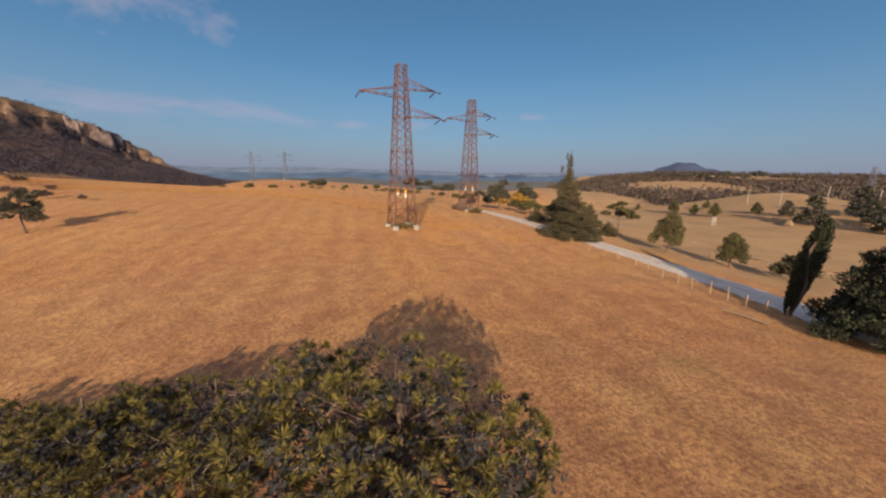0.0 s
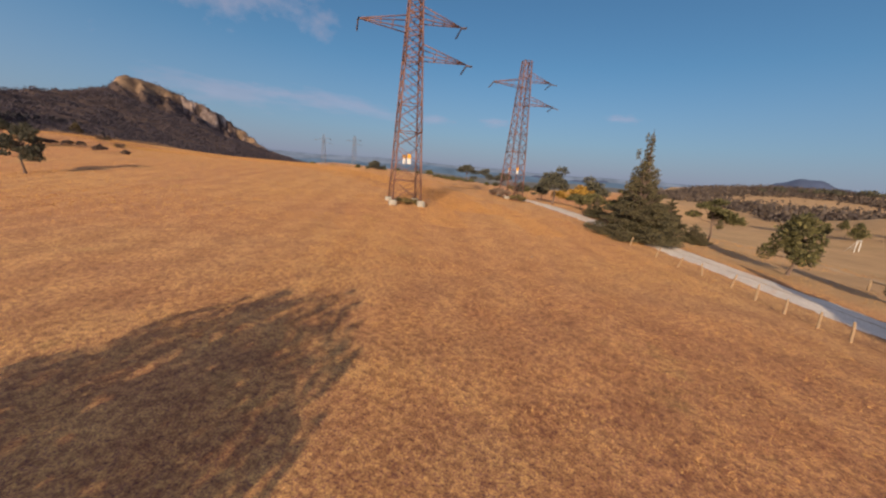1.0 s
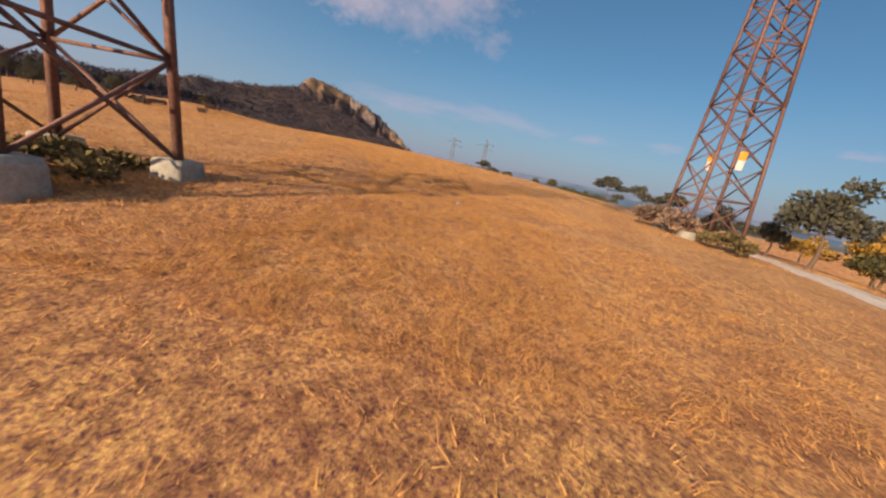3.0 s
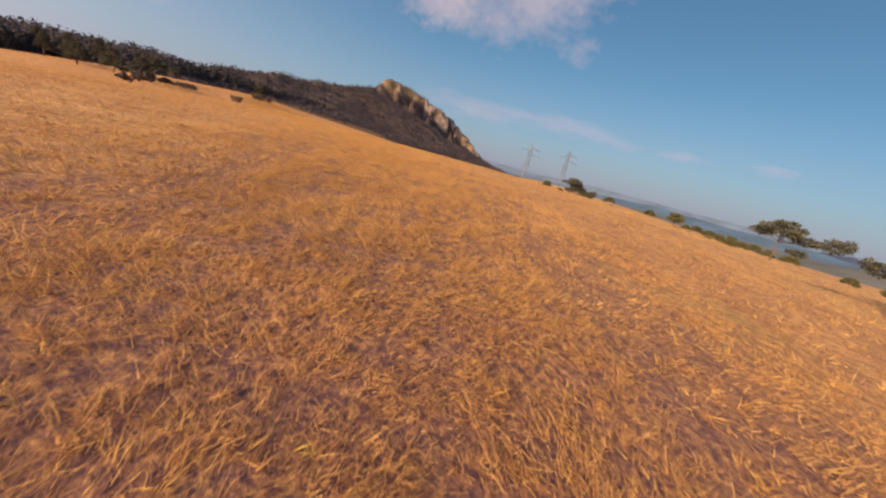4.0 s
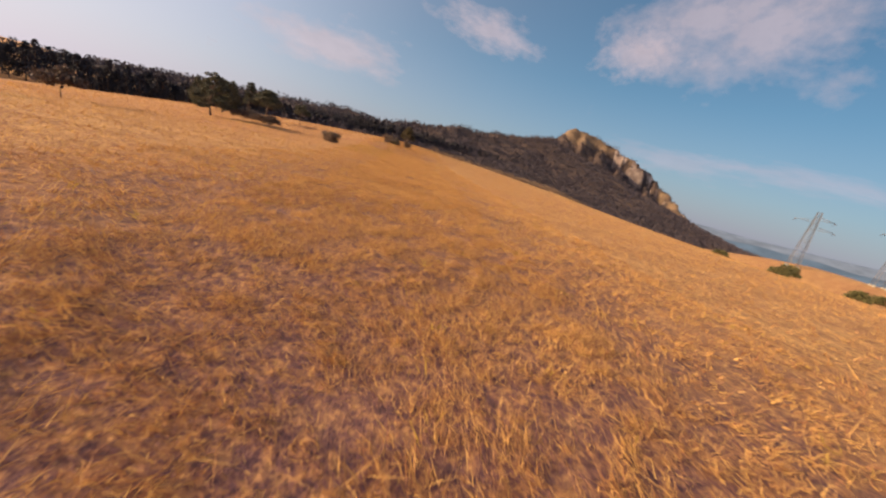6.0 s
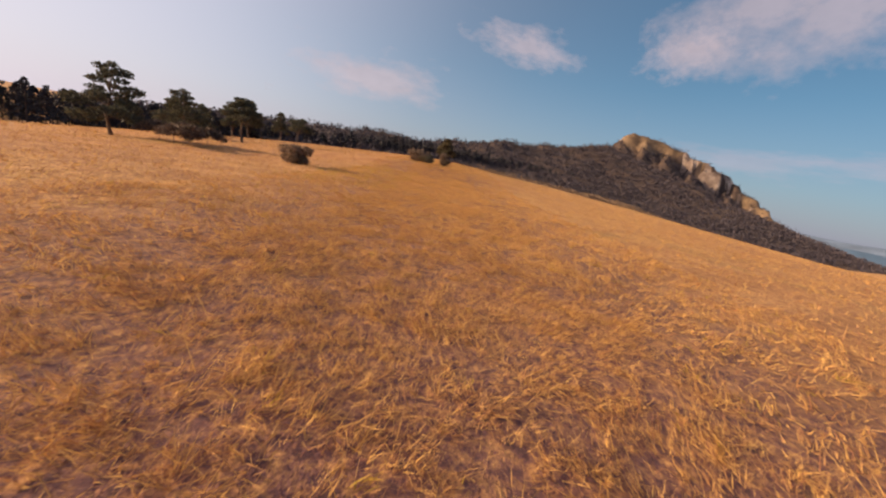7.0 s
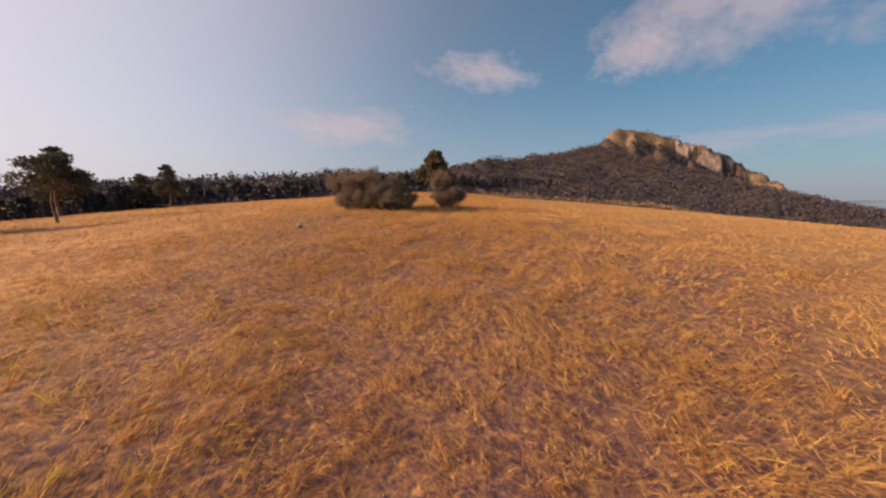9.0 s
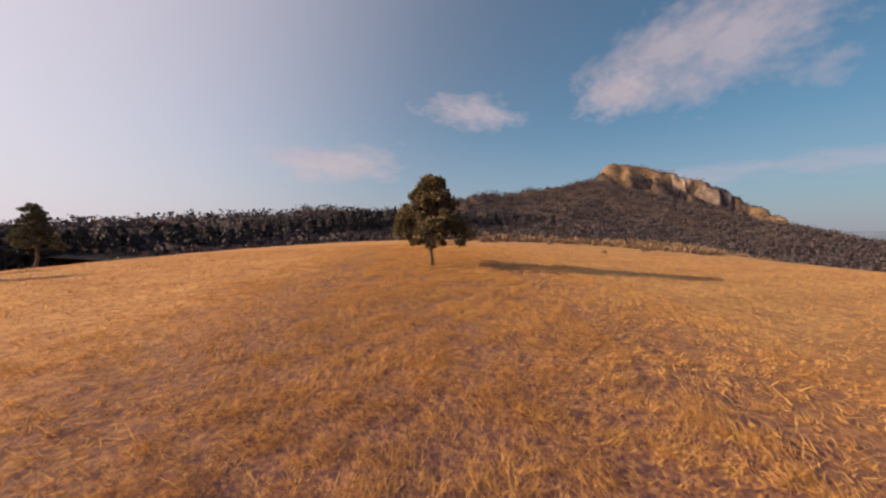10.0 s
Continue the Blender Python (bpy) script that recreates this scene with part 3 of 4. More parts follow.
def cloud_material(name, bright, gain, rag, soft, start=0.30):
    k = Nodes(name, 1.0)
    flat = k.put("ShaderNodeMapping", [("Vector", object_place(k))])
    flat.inputs["Scale"].default_value = (1, 1, 0)
    p = flat.outputs[0]
    grad = k.n.new("ShaderNodeTexGradient")
    grad.gradient_type = "SPHERICAL"
    k.l.new(p, grad.inputs[0])
    shift = k.put("ShaderNodeVectorMath", [(0, p)])
    shift.operation = "ADD"
    rand = k.maths("MULTIPLY", k.n.new("ShaderNodeObjectInfo").outputs["Random"], 40.0)
    k.l.new(rand, shift.inputs[1])
    wisp = k.put("ShaderNodeMapping", [("Vector", shift.outputs[0])])
    wisp.inputs["Scale"].default_value = (1.0, 0.7, 1.0)
    n = k.noise(2.3, 10, 0.66, wisp.outputs[0])
    body = k.maths("ADD", k.maths("MULTIPLY", grad.outputs[1], 1.25), k.maths("MULTIPLY", k.maths("SUBTRACT", n, 0.5), rag))
    alpha = k.ramp(body, [(start, (0, 0, 0)), (start + soft, (gain, gain, gain))])
    glow = k.put("ShaderNodeEmission", Strength=1.0)
    k.l.new(k.ramp(k.noise(2.6, 6, 0.6, wisp.outputs[0]), [(0.3, tuple(c * 0.82 for c in bright)), (0.7, bright)]), glow.inputs[0])
    clear = k.n.new("ShaderNodeBsdfTransparent")
    mix = k.put("ShaderNodeMixShader", [(0, alpha), (1, clear.outputs[0]), (2, glow.outputs[0])])
    k.l.new(mix.outputs[0], k.n["Material Output"].inputs[0])
    return k.mat


CLOUD = cloud_material("pinkish_cloud", (0.32, 0.265, 0.29), 0.55, 2.3, 0.85, 0.25)
WISP = cloud_material("thin_pink_wisp", (0.30, 0.25, 0.30), 0.30, 2.4, 0.8, 0.2)
HEART = Vector((-70, 80, 4))


def cloud(bearing, elev, half_w, half_h, material, label, far=4300, tilt=0.0):
    b, e = radians(bearing), radians(elev)
    at = HEART + far * Vector((-math.sin(b) * math.cos(e), math.cos(b) * math.cos(e), math.sin(e)))
    sw, sh = math.sin(radians(half_w)), math.sin(radians(half_h))
    xs = np.linspace(-1, 1, 33)
    v, f = sheet(xs, xs, lambda x, y: -np.sqrt(np.clip(1 - (x * sw) ** 2 - (y * sh) ** 2, 0.01, 1)))
    ob = part("cloud", (v, f), material, smooth=True)
    ob.matrix_world = look(HEART, at, tilt) @ Matrix.Diagonal((far * sw, far * sh, far, 1))
    return tagged(ob, label, "cloud", kind="structure")


cloud(53, 22.5, 17, 9.0, CLOUD, "large pinkish cumulus cloud over the mountain", tilt=6)
cloud(65, 19.2, 7, 4.0, CLOUD, "ragged cloud edge beside the large cloud", 4200)
cloud(86, 18.4, 10, 3.4, CLOUD, "small long cloud above the forest", tilt=-8)
cloud(107, 10.4, 14, 4.6, CLOUD, "flat white cloud low over the plantation")
cloud(42, 8.2, 14, 1.8, WISP, "faint pink wisp over the valley", tilt=-3)
cloud(27, 7.3, 4, 1.0, WISP, "faint pink wisp over the valley")
cloud(17, 7.6, 3.2, 0.9, WISP, "faint pink wisp over the valley")
cloud(-1, 8.9, 3.0, 0.8, WISP, "faint pink wisp over the valley")
cloud(56, 7.6, 12, 2.2, WISP, "faint pink wisp over the mountain's end")

# ---- forest ----
EDGE = [(-98, -150), (-120, -108), (-140, -70), (-158, -38), (-190, 4), (-226, 30), (-262, 58), (-300, 105), (-335, 165)]


def forest():
    """The plantation's trees, rows of them behind the meadow's edge, in one mesh of sprays and one of stems."""
    p = np.array(EDGE, float)
    d = np.r_[0, np.cumsum(np.hypot(*np.diff(p, axis=0).T))]
    leaves, stems = [], []
    for row in range(9):
        for s in np.arange(row % 2 * 1.6, d[-1], 3.4 + row * 0.25):
            x, y = np.interp(s, d, p[:, 0]), np.interp(s, d, p[:, 1])
            x, y = x - row * 4.2 * 0.62 + rng.normal() * 0.8, y - row * 4.2 * 0.78 + rng.normal() * 0.8
            h = (11.5 - 5.1 * step(110, 200, s) + 3.8 * step(210, 310, s)) * (0.85 + 0.3 * rng.random())
            z = float(land(x, y))
            n = 520 if row < 2 else 150
            k = rng.random(n) ** 0.8
            w = 2.1 * (1 - k) ** 0.55 + 0.12
            a = rng.random(n) * 6.3
            leaves.append(np.c_[x + np.cos(a) * w * rng.random(n) ** 0.4, y + np.sin(a) * w * rng.random(n) ** 0.4, z + h * (0.10 + 0.9 * k)])
            if row < 2:
                stems.append(tube([(x, y, z - 0.2), (x + 0.1, y, z + 0.5 * h), (x, y, z + 0.92 * h)], [0.14, 0.10, 0.03], 5))
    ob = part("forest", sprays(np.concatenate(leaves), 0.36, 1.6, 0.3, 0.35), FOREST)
    tagged(ob, "dense dark pine plantation along the meadow's edge", "forest", kind="stuff")
    ob = part("forest_stems", joined(stems), BARK)
    tagged(ob, "thin stems at the edge of the dark plantation", "forest", kind="stuff")


forest()

# ---- pylons ----
TURN = radians(42)


def frame_at(k, half0=1.8, half1=0.68, height=25.5):
    """Half the width and the height of the mast at a part k of it."""
    return half0 + (half1 - half0) * k, 0.5 + k * height


def pylon(x, y, name="pylon", height=25.5, turn=TURN, light=False, label="rust-red steel lattice pylon with bare cross-arms"):
    ob = thing(name, x, y, None, label, "pylon", "pylons")
    ob.rotation_euler = (0, 0, turn)
    thick = 0.85 if light else 1.0
    steel = HAZED_STEEL if light else STEEL

    def corner(i, k):
        w, z = frame_at(k, height=height)
        return np.array([(w, -w)[(i + 1) // 2 % 2], (w, -w)[i // 2], z])

    for i in range(4):
        part("leg", joined([bar(corner(i, a), corner(i, b), 0.17 * thick) for a, b in ((-0.02, 0.34), (0.34, 0.7), (0.7, 1.0))]), steel, ob)
        c = corner(i, 0)
        part("foot", block(c[0], c[1], -0.6, 1.0, 1.0, 1.15, 0.88), CONCRETE, ob, "pale concrete footing block")
    ks = [0, 0.10, 0.19, 0.27, 0.345, 0.415, 0.48, 0.54, 0.595, 0.645, 0.69, 0.73, 0.77, 0.81, 0.85, 0.89, 0.925, 0.96, 1.0]
    for i in range(4):
        j = (i + 1) % 4
        bars = []
        for a, b in zip(ks, ks[1:]):
            bars += [bar(corner(i, a), corner(j, b), 0.075 * thick), bar(corner(j, a), corner(i, b), 0.075 * thick)]
        for a in (0.10, 0.345, 0.48, 0.69, 0.81, 0.89, 1.0):
            bars.append(bar(corner(i, a), corner(j, a), 0.09 * thick))
        if light:
            part("bracing", joined(bars), steel, ob)
        else:
            for shape in bars:
                part("brace", shape, steel, ob)
    for side, k, reach in ((1, 0.865, 5.0), (-1, 0.815, 5.6), (1, 0.70, 5.9)):
        w, z = frame_at(k, height=height)
        w2, z2 = frame_at(k + 0.055, height=height)
        tip = np.array([side * (w + reach), 0, z + 0.25])
        roots = [np.array([side * w, s * w, z]) for s in (1, -1)] + [np.array([side * w2, s * w2, z2]) for s in (1, -1)]
        bars = [bar(r, tip, 0.10 * thick) for r in roots]
        for u in (0.3, 0.55, 0.78):
            q = [r + (tip - r) * u for r in roots]
            bars += [bar(q[0], q[1], 0.06), bar(q[0], q[2], 0.06), bar(q[1], q[3], 0.06)]
        arm = part("cross_arm", joined(bars), steel, ob)
        for s in (1, -1):
            string = [tip + np.array([0, s * u * 1.9, -0.55 * u - 0.1]) for u in np.linspace(0, 1, 12)]
            part("insulator", tube(string, [0.12 if n % 2 else 0.05 for n in range(12)], 8), GLASSY, arm, "brown disc insulator string")
    if not light:
        for py in (-1.62, 1.62):
            plate = part("warning_box", block(0, py, 5.0, 0.42, 0.16, 0.68), WHITE, ob, "white box with an orange top")
            part("cap", block(0, py, 5.67, 0.46, 0.20, 0.52, 0.9), ORANGE, plate)
    return ob


pylon(-6.9, 53.6, height=24.3)
pylon(-1.1, 85.9)
pylon(-209, 251, turn=TURN + 0.2, height=24, light=True, label="distant grey lattice pylon beyond the meadow")
pylon(-193, 271.5, turn=TURN + 0.2, height=24, light=True, label="distant grey lattice pylon beyond the meadow")

# ---- trees and shrubs of the near meadow ----


def layered(n, spread, low, high, size, flat=0.35):
    """Flat foliage plates, as an old pine carries them."""
    out = []
    for i in range(n):
        k = i / max(1, n - 1)
        a, d = 2.4 * i + 0.5, spread * (1 - 0.72 * k) * (0.55 + 0.45 * rng.random())
        s = size * (1.1 - 0.5 * k)
        out.append((d * math.cos(a), d * math.sin(a), low + (high - low) * k, s, s, s * flat))
    return out


def body(n, spread, low, high, size, taper=0.7, flat=0.6):
    """Blobs that fill a crown from its foot to its tip, wound round the stem."""
    out = []
    for i in range(n):
        k = (i + 0.5) / n
        a, d = 2.4 * i + rng.normal() * 0.3, spread * (1 - k) ** taper * (0.5 + 0.5 * rng.random())
        s = size * (0.75 + 0.5 * rng.random()) * (1.1 - 0.45 * k)
        out.append((d * math.cos(a), d * math.sin(a), low + (high - low) * k, s, s, s * flat))
    return out


def cone(n, wide, low, top):
    """Tiers of a fir, narrowing to its tip."""
    out = []
    for i in range(n):
        k = i / (n - 1)
        w = wide * (1 - k) ** 0.62 + 0.012
        m = max(1, int(6 * (1 - k)))
        for j in range(m):
            a = 2 * math.pi * j / m + i * 0.9
            d = w * 0.55 if m > 1 else 0
            out.append((d * math.cos(a), d * math.sin(a), low + (top - low) * k, w * 0.55, w * 0.55, (top - low) / n * 0.75))
    return out


def plates(tiers, wide, low, top):
    """Tiers of separate upswept boughs, shorter towards the tip, with gaps between them."""
    out = []
    for i in range(tiers):
        k = i / (tiers - 1)
        w = wide * (1 - k) ** 0.6 * (0.85 + 0.3 * rng.random()) + 0.02
        m = max(3, int(9 * (1 - k)))
        for j in range(m):
            a = 2 * math.pi * (j + 0.4 * rng.random()) / m + i * 1.1
            z = low + (top - low) * (k + 0.02 * rng.normal())
            for d, r, up in ((0.35, 0.26, 0.0), (0.68, 0.23, 0.02), (0.95, 0.16, 0.045)):
                q = d * w * (0.85 + 0.25 * rng.random())
                out.append((q * math.cos(a), q * math.sin(a), z + up, r * w + 0.012, r * w + 0.012, 0.018 + 0.045 * w))
    return out


def edge_tree(x, y, low, crest, depth, shoots, label):
    """A young pine seen from above: crest rows of x and height give the crown's outline, depth rows its fall to the front and back."""
    ob = thing("pine_tree", x, y, None, label, "tree", "young pines")
    z0 = ob.location[2]
    cx, cz = zip(*crest)
    blobs = []
    for u in np.arange(cx[0], cx[-1], 0.62):
        top = float(np.interp(u, cx, cz))
        for dy, drop in depth:
            z = top - drop + rng.normal() * 0.14
            while z > low:
                s = 0.34 + 0.22 * rng.random()
                blobs.append((u - x + rng.normal() * 0.22, dy + rng.normal() * 0.25, z - 0.35 - z0, s, s, 0.8 * s))
                z -= 0.95
    b = np.array(blobs)
    top = max(cz) - z0
    pts, rad, sides = trunk_shape(top * 0.88, 0.15, 0.03)
    part("trunk", joined([tube(pts, rad, sides)] + limbs((0.05, 0, 0.3 * top), b[::2, :3], 0.055)), BARK, ob, smooth=True)
    # darkened sprays paint the shade between the outer tufts
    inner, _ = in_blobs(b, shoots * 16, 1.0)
    part("inner_foliage", sprays(inner, 0.06, 2.6, 0.2), SHADED, ob, "inner needles of the crown, darkened in colour as shade")
    # every shoot is a round brush of needles at a twig's tip
    c, w = in_blobs(b, shoots, 0.35)
    n = 66
    axis = w * 0.7 + (0, 0, 0.75)
    axis /= np.linalg.norm(axis, axis=1, keepdims=True)
    tagged(part("twigs", joined([tube([p - a * 0.30 + (0, 0, -0.05), p - a * 0.1, p + a * 0.04], [0.012, 0.010, 0.004], 4) for p, a in zip(c[::3], axis[::3])]), TWIG, ob), "pale bare twigs", kind="stuff")
    out = np.repeat(axis, n, 0) * 0.95 + unit(len(c) * n)
    out /= np.linalg.norm(out, axis=1, keepdims=True)
    size = np.repeat(rng.uniform(0.75, 1.3, (len(c), 1)), n, 0)
    at = np.repeat(c, n, 0) + out * 0.135 * size
    part("crown", sprays(at, 0.029, 8.0, 0.0, 0.25, axis=out, spread=0.10), PINE_SUNNY, ob, "tufts of yellow-green needles")


edge_tree(10.3, 6.2, 1.6, [(6.3, 4.6), (7.3, 5.1), (8.4, 5.5), (9.3, 5.75), (10.7, 5.85), (11.6, 5.6), (12.3, 4.9), (13.0, 4.85), (13.5, 4.0), (14.0, 3.0)], [(1.0, 0.6), (0.0, 0.0), (-1.1, 0.25), (-2.2, 0.9), (-3.1, 1.7)], 760, "young pine with fresh green needle tufts beside the meadow")
edge_tree(1.6, 9.0, -0.6, [(-4.4, -0.21), (-2.7, 0.37), (-0.8, 0.85), (1.0, 1.77), (2.6, 1.39), (3.9, 2.14), (4.8, 1.87)], [(0.4, 0.3), (0.0, 0.0), (-1.2, 0.0), (-2.4, 0.1), (-3.6, 0.2), (-4.6, 0.3)], 480, "low young pine spreading beside the taller one")
edge_tree(-2.8, 7.3, -0.8, [(-9.1, -0.2), (-7.3, 0.06), (-5.7, 0.05), (-3.7, 0.48), (-1.5, 1.57), (-0.4, 1.62)], [(0.4, 0.3), (0.0, 0.0), (-1.0, 0.0), (-2.0, 0.1), (-2.8, 0.2)], 380, "low bushy pine among taller young pines")

meadow_pine = tree("pine_tree", -59.8, 35, 7.0, body(20, 0.42, 0.34, 0.86, 0.14, 0.5, 0.5) + [(0.30, 0.05, 0.78, 0.12, 0.12, 0.07), (0.48, 0.08, 0.88, 0.10, 0.10, 0.06), (0.14, 0, 0.90, 0.12, 0.12, 0.08), (0.40, 0, 0.50, 0.14, 0.14, 0.07), (-0.42, 0, 0.52, 0.16, 0.16, 0.08)], 5200, 0.17, PINE, "leaning wind-shaped pine alone in the dry meadow", lean=0.06)
shrub_one = tree("shrub", -86.2, 58.6, 1.7, clumps(7, 0.42, 0.35, 0.85, 0.26), 700, 0.13, DRYWOOD, "small dry shrub standing in the meadow", "shrub", clear=0.35, r=0.04)
copies(shrub_one, [(-98, 59, 1.5)])

# ---- right of the track ----
fir = tree("fir_tree", 22.7, 91, 17.3, cone(20, 0.20, 0.05, 0.99) + [(-0.045, 0, 0.93, 0.02, 0.02, 0.05), (-0.10, 0.02, 0.76, 0.025, 0.025, 0.06)], 26000, 0.15, FIR, "tall dark fir with a pointed double top beside the track", r=0.24, clear=0.95, lift=-0.1)
bushy = tree("evergreen_tree", 21.8, 77, 10.2, plates(11, 0.42, 0.06, 0.93), 40000, 0.095, FIR, "broad olive-green conifer with upswept tiers of branches", "tree", lift=0.1, clear=0.85, long=3.0)
copies(bushy, [(27.0, 84, 0.62), (15.5, 82, 0.42)])
conifer = tree("conifer", 20.9, 64.3, 7.8, plates(13, 0.62, 0.03, 0.92), 64000, 0.070, FIR, "broad bushy conifer on the track's edge", "tree", lift=0.0, clear=0.8, long=3.0)
copies(conifer, [(29.5, 76, 0.40)])
oak = tree("oak_tree", 32.3, 80.9, 7.2, clumps(12, 0.40, 0.48, 0.95, 0.15, 0.45) + [(0.5, 0.3, 0.52, 0.2, 0.16, 0.07)], 4200, 0.19, OAK, "small flat-crowned oak casting a long shadow", "tree", "roadside oaks")
round_oak = tree("oak_tree", 36, 63, 6.9, body(22, 0.34, 0.26, 0.93, 0.14, 0.45, 0.8), 5200, 0.17, OAK, "small round-crowned oak on a thin stem", "tree", "roadside oaks")
copies(round_oak, [(42.3, 56.6, 0.80)])
cypress = tree("cypress_tree", 35.6, 33.9, 8.7, [(0.013 * i, 0.006 * i, 0.07 + 0.05 * i, w, w, 0.055) for i, w in enumerate((0.03, 0.045, 0.055, 0.062, 0.068, 0.074, 0.08, 0.084, 0.088, 0.09, 0.092, 0.092, 0.09, 0.086, 0.08, 0.074, 0.066, 0.05))], 15000, 0.10, CYPRESS, "slim dark leaning cypress by the fence", lift=1.6, clear=0.6, shell=0.30, lean=0.2)
cedar = tree("cedar_tree", 38.2, 28.8, 7.2, body(70, 0.52, 0.04, 0.97, 0.15, 0.5, 0.55), 34000, 0.12, CYPRESS, "dense dark conifer with foliage down to the ground", lift=-0.1, clear=0.7)
juniper = tree("juniper", 47.0, 51.5, 4.2, clumps(10, 0.46, 0.22, 0.85, 0.22), 1800, 0.22, FIR, "dark spreading juniper behind the track", "shrub", clear=0.4)
pine_far = tree("pine_tree", 4.7, 105, 9.4, clumps(14, 0.28, 0.34, 0.96, 0.15, 0.8), 2600, 0.30, PINE, "broad dark pine beside the track", "tree", "trackside pines")
copies(pine_far, [(12.2, 143, 1.25), (-2.5, 99.5, 0.42), (1.0, 110, 0.5)])
broom = tree("autumn_shrub", 10.5, 118, 7.4, clumps(9, 0.5, 0.25, 0.75, 0.22), 1700, 0.32, BROOM, "shrub with yellow autumn leaves", "shrub", clear=0.35)
copies(broom, [(12.5, 124, 0.8), (3.5, 128, 0.72)])
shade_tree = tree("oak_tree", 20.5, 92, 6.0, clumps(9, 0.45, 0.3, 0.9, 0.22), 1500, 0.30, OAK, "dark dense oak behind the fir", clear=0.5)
copies(shade_tree, [(14, 100, 0.9), (27, 98, 0.9), (9.5, 112, 0.7)])
field_bush = tree("field_tree", 82.7, 191, 6.6, body(10, 0.34, 0.2, 0.9, 0.2, 0.5, 0.9), 1200, 0.36, OAK, "small round tree at the playing field's edge", "tree", "field trees", clear=0.5)
copies(field_bush, [(85.4, 176, 0.75), (88, 164, 0.85), (100.3, 160.4, 0.7), (74.6, 219, 0.6), (66, 215, 0.5), (60, 190, 0.5), (96, 190, 0.6)])
right_pine = tree("pine_tree", 100.8, 133.2, 9.6, body(18, 0.42, 0.10, 0.95, 0.16, 0.6, 0.5), 3000, 0.36, PINE, "spreading dark pine behind the playing field", "tree", "field pines", lift=0.0)
copies(right_pine, [(108, 117, 0.95), (112, 128, 0.8), (118, 140, 1.0), (122, 122, 0.9), (104, 150, 0.6), (131, 133, 1.0), (128, 108, 1.1), (140, 150, 0.9)])

ridge_tree = tree("ridge_tree", 232, 560, 12.0, clumps(8, 0.5, 0.4, 0.92, 0.24, 0.6), 420, 0.9, PINE, "dark pine on the far hill's crest", "tree", "crest pines", clear=0.6)
copies(ridge_tree, [(246, 562, 1.1), (252, 575, 0.9), (270, 560, 1.15), (285, 566, 1.0), (296, 560, 0.8), (315, 570, 1.2), (224, 575, 0.8), (335, 560, 1.0), (205, 585, 0.9), (190, 590, 0.7)])

# ---- beyond the meadow's brow ----
umbrella = tree("umbrella_pine", -39.5, 157.6, 8.2, layered(9, 0.62, 0.62, 0.92, 0.24, 0.40) + [(0.80, 0.4, 0.66, 0.22, 0.20, 0.16), (0.95, 0.5, 0.72, 0.15, 0.15, 0.14), (0.35, 0.2, 0.34, 0.22, 0.2, 0.07)], 5200, 0.22, PINE, "flat-topped umbrella pine beyond the meadow's brow", "tree", "umbrella pines")
copies(umbrella, [(-19.5, 145.2, 0.84), (-84.5, 154, 0.62), (-113, 192, 1.0), (-8, 160, 0.8)])
brow_shrub = tree("shrub", -97, 157, 3.2, clumps(8, 0.42, 0.3, 0.85, 0.26), 1500, 0.16, OAK, "olive-brown shrub on the meadow's far brow", "shrub", "brow shrubs", clear=0.35)
copies(brow_shrub, [(-75, 148, 0.55), (-70, 150.5, 0.8), (-62, 155, 0.75), (-57.5, 157.5, 1.25), (-55, 158, 0.6), (-53, 158.5, 0.75), (-51, 159.5, 0.8), (-49, 160, 0.7), (-47, 160.5, 0.85), (-45, 160, 0.75), (-42.5, 159, 0.8), (-23, 147, 0.9), (-17, 146, 0.9), (-13, 144, 0.8), (-94, 160, 0.7), (-82, 170, 0.8), (-77, 173, 0.65), (-67, 179, 1.0), (-60, 172, 0.7), (-55, 170, 0.75), (-50, 168, 0.85), (-40, 158, 0.7), (-36, 155, 0.8), (-28, 152, 0.65), (-18, 158, 1.0), (-12, 152, 1.1),
                    (-120, 165, 1.0), (-128, 172, 1.2), (-140, 170, 1.5), (-150, 178, 1.3), (-165, 185, 1.0), (-171, 182, 1.5), (-182, 190, 1.2), (-195, 196, 1.3), (-106, 160, 0.6), (-133, 180, 0.8)])

# ---- the far end of the meadow ----
young = []
for i in range(58):
    z = 0.24 + 0.70 * ((i + 0.5) / 58) ** 1.15
    reach = float(np.interp(z, [0.2, 0.34, 0.5, 0.65, 0.85, 0.97], [0.36, 0.45, 0.36, 0.27, 0.15, 0.03])) * (0.35 + 0.7 * rng.random())
    s = 0.045 + 0.06 * rng.random()
    young.append((reach * math.cos(2.4 * i), reach * math.sin(2.4 * i), z, s, s, 0.75 * s))
lone = tree("pine_tree", -167.4, 79.8, 4.6, young, 17000, 0.085, LONE, "lone young pine with a long evening shadow", clear=0.85, r=0.11, lean=0.0, lift=0.5)
big_umbrella = tree("umbrella_pine", -141.8, 54.6, 5.7, layered(16, 0.46, 0.52, 0.93, 0.20, 0.36) + [(-0.42, 0.1, 0.50, 0.15, 0.15, 0.05), (0.44, -0.1, 0.60, 0.14, 0.14, 0.05), (0, 0, 0.9, 0.16, 0.16, 0.08)], 13000, 0.10, PINE, "large umbrella pine at the meadow's edge", "tree", "edge pines", r=0.2, lean=0.02)
small_umbrella = tree("pine_tree", -151.5, 57.4, 4.4, clumps(15, 0.34, 0.42, 0.96, 0.15, 0.6), 6000, 0.095, PINE, "small round-crowned pine on a bare stem", "tree", "edge pines", r=0.09, lean=0.02, clear=0.7)
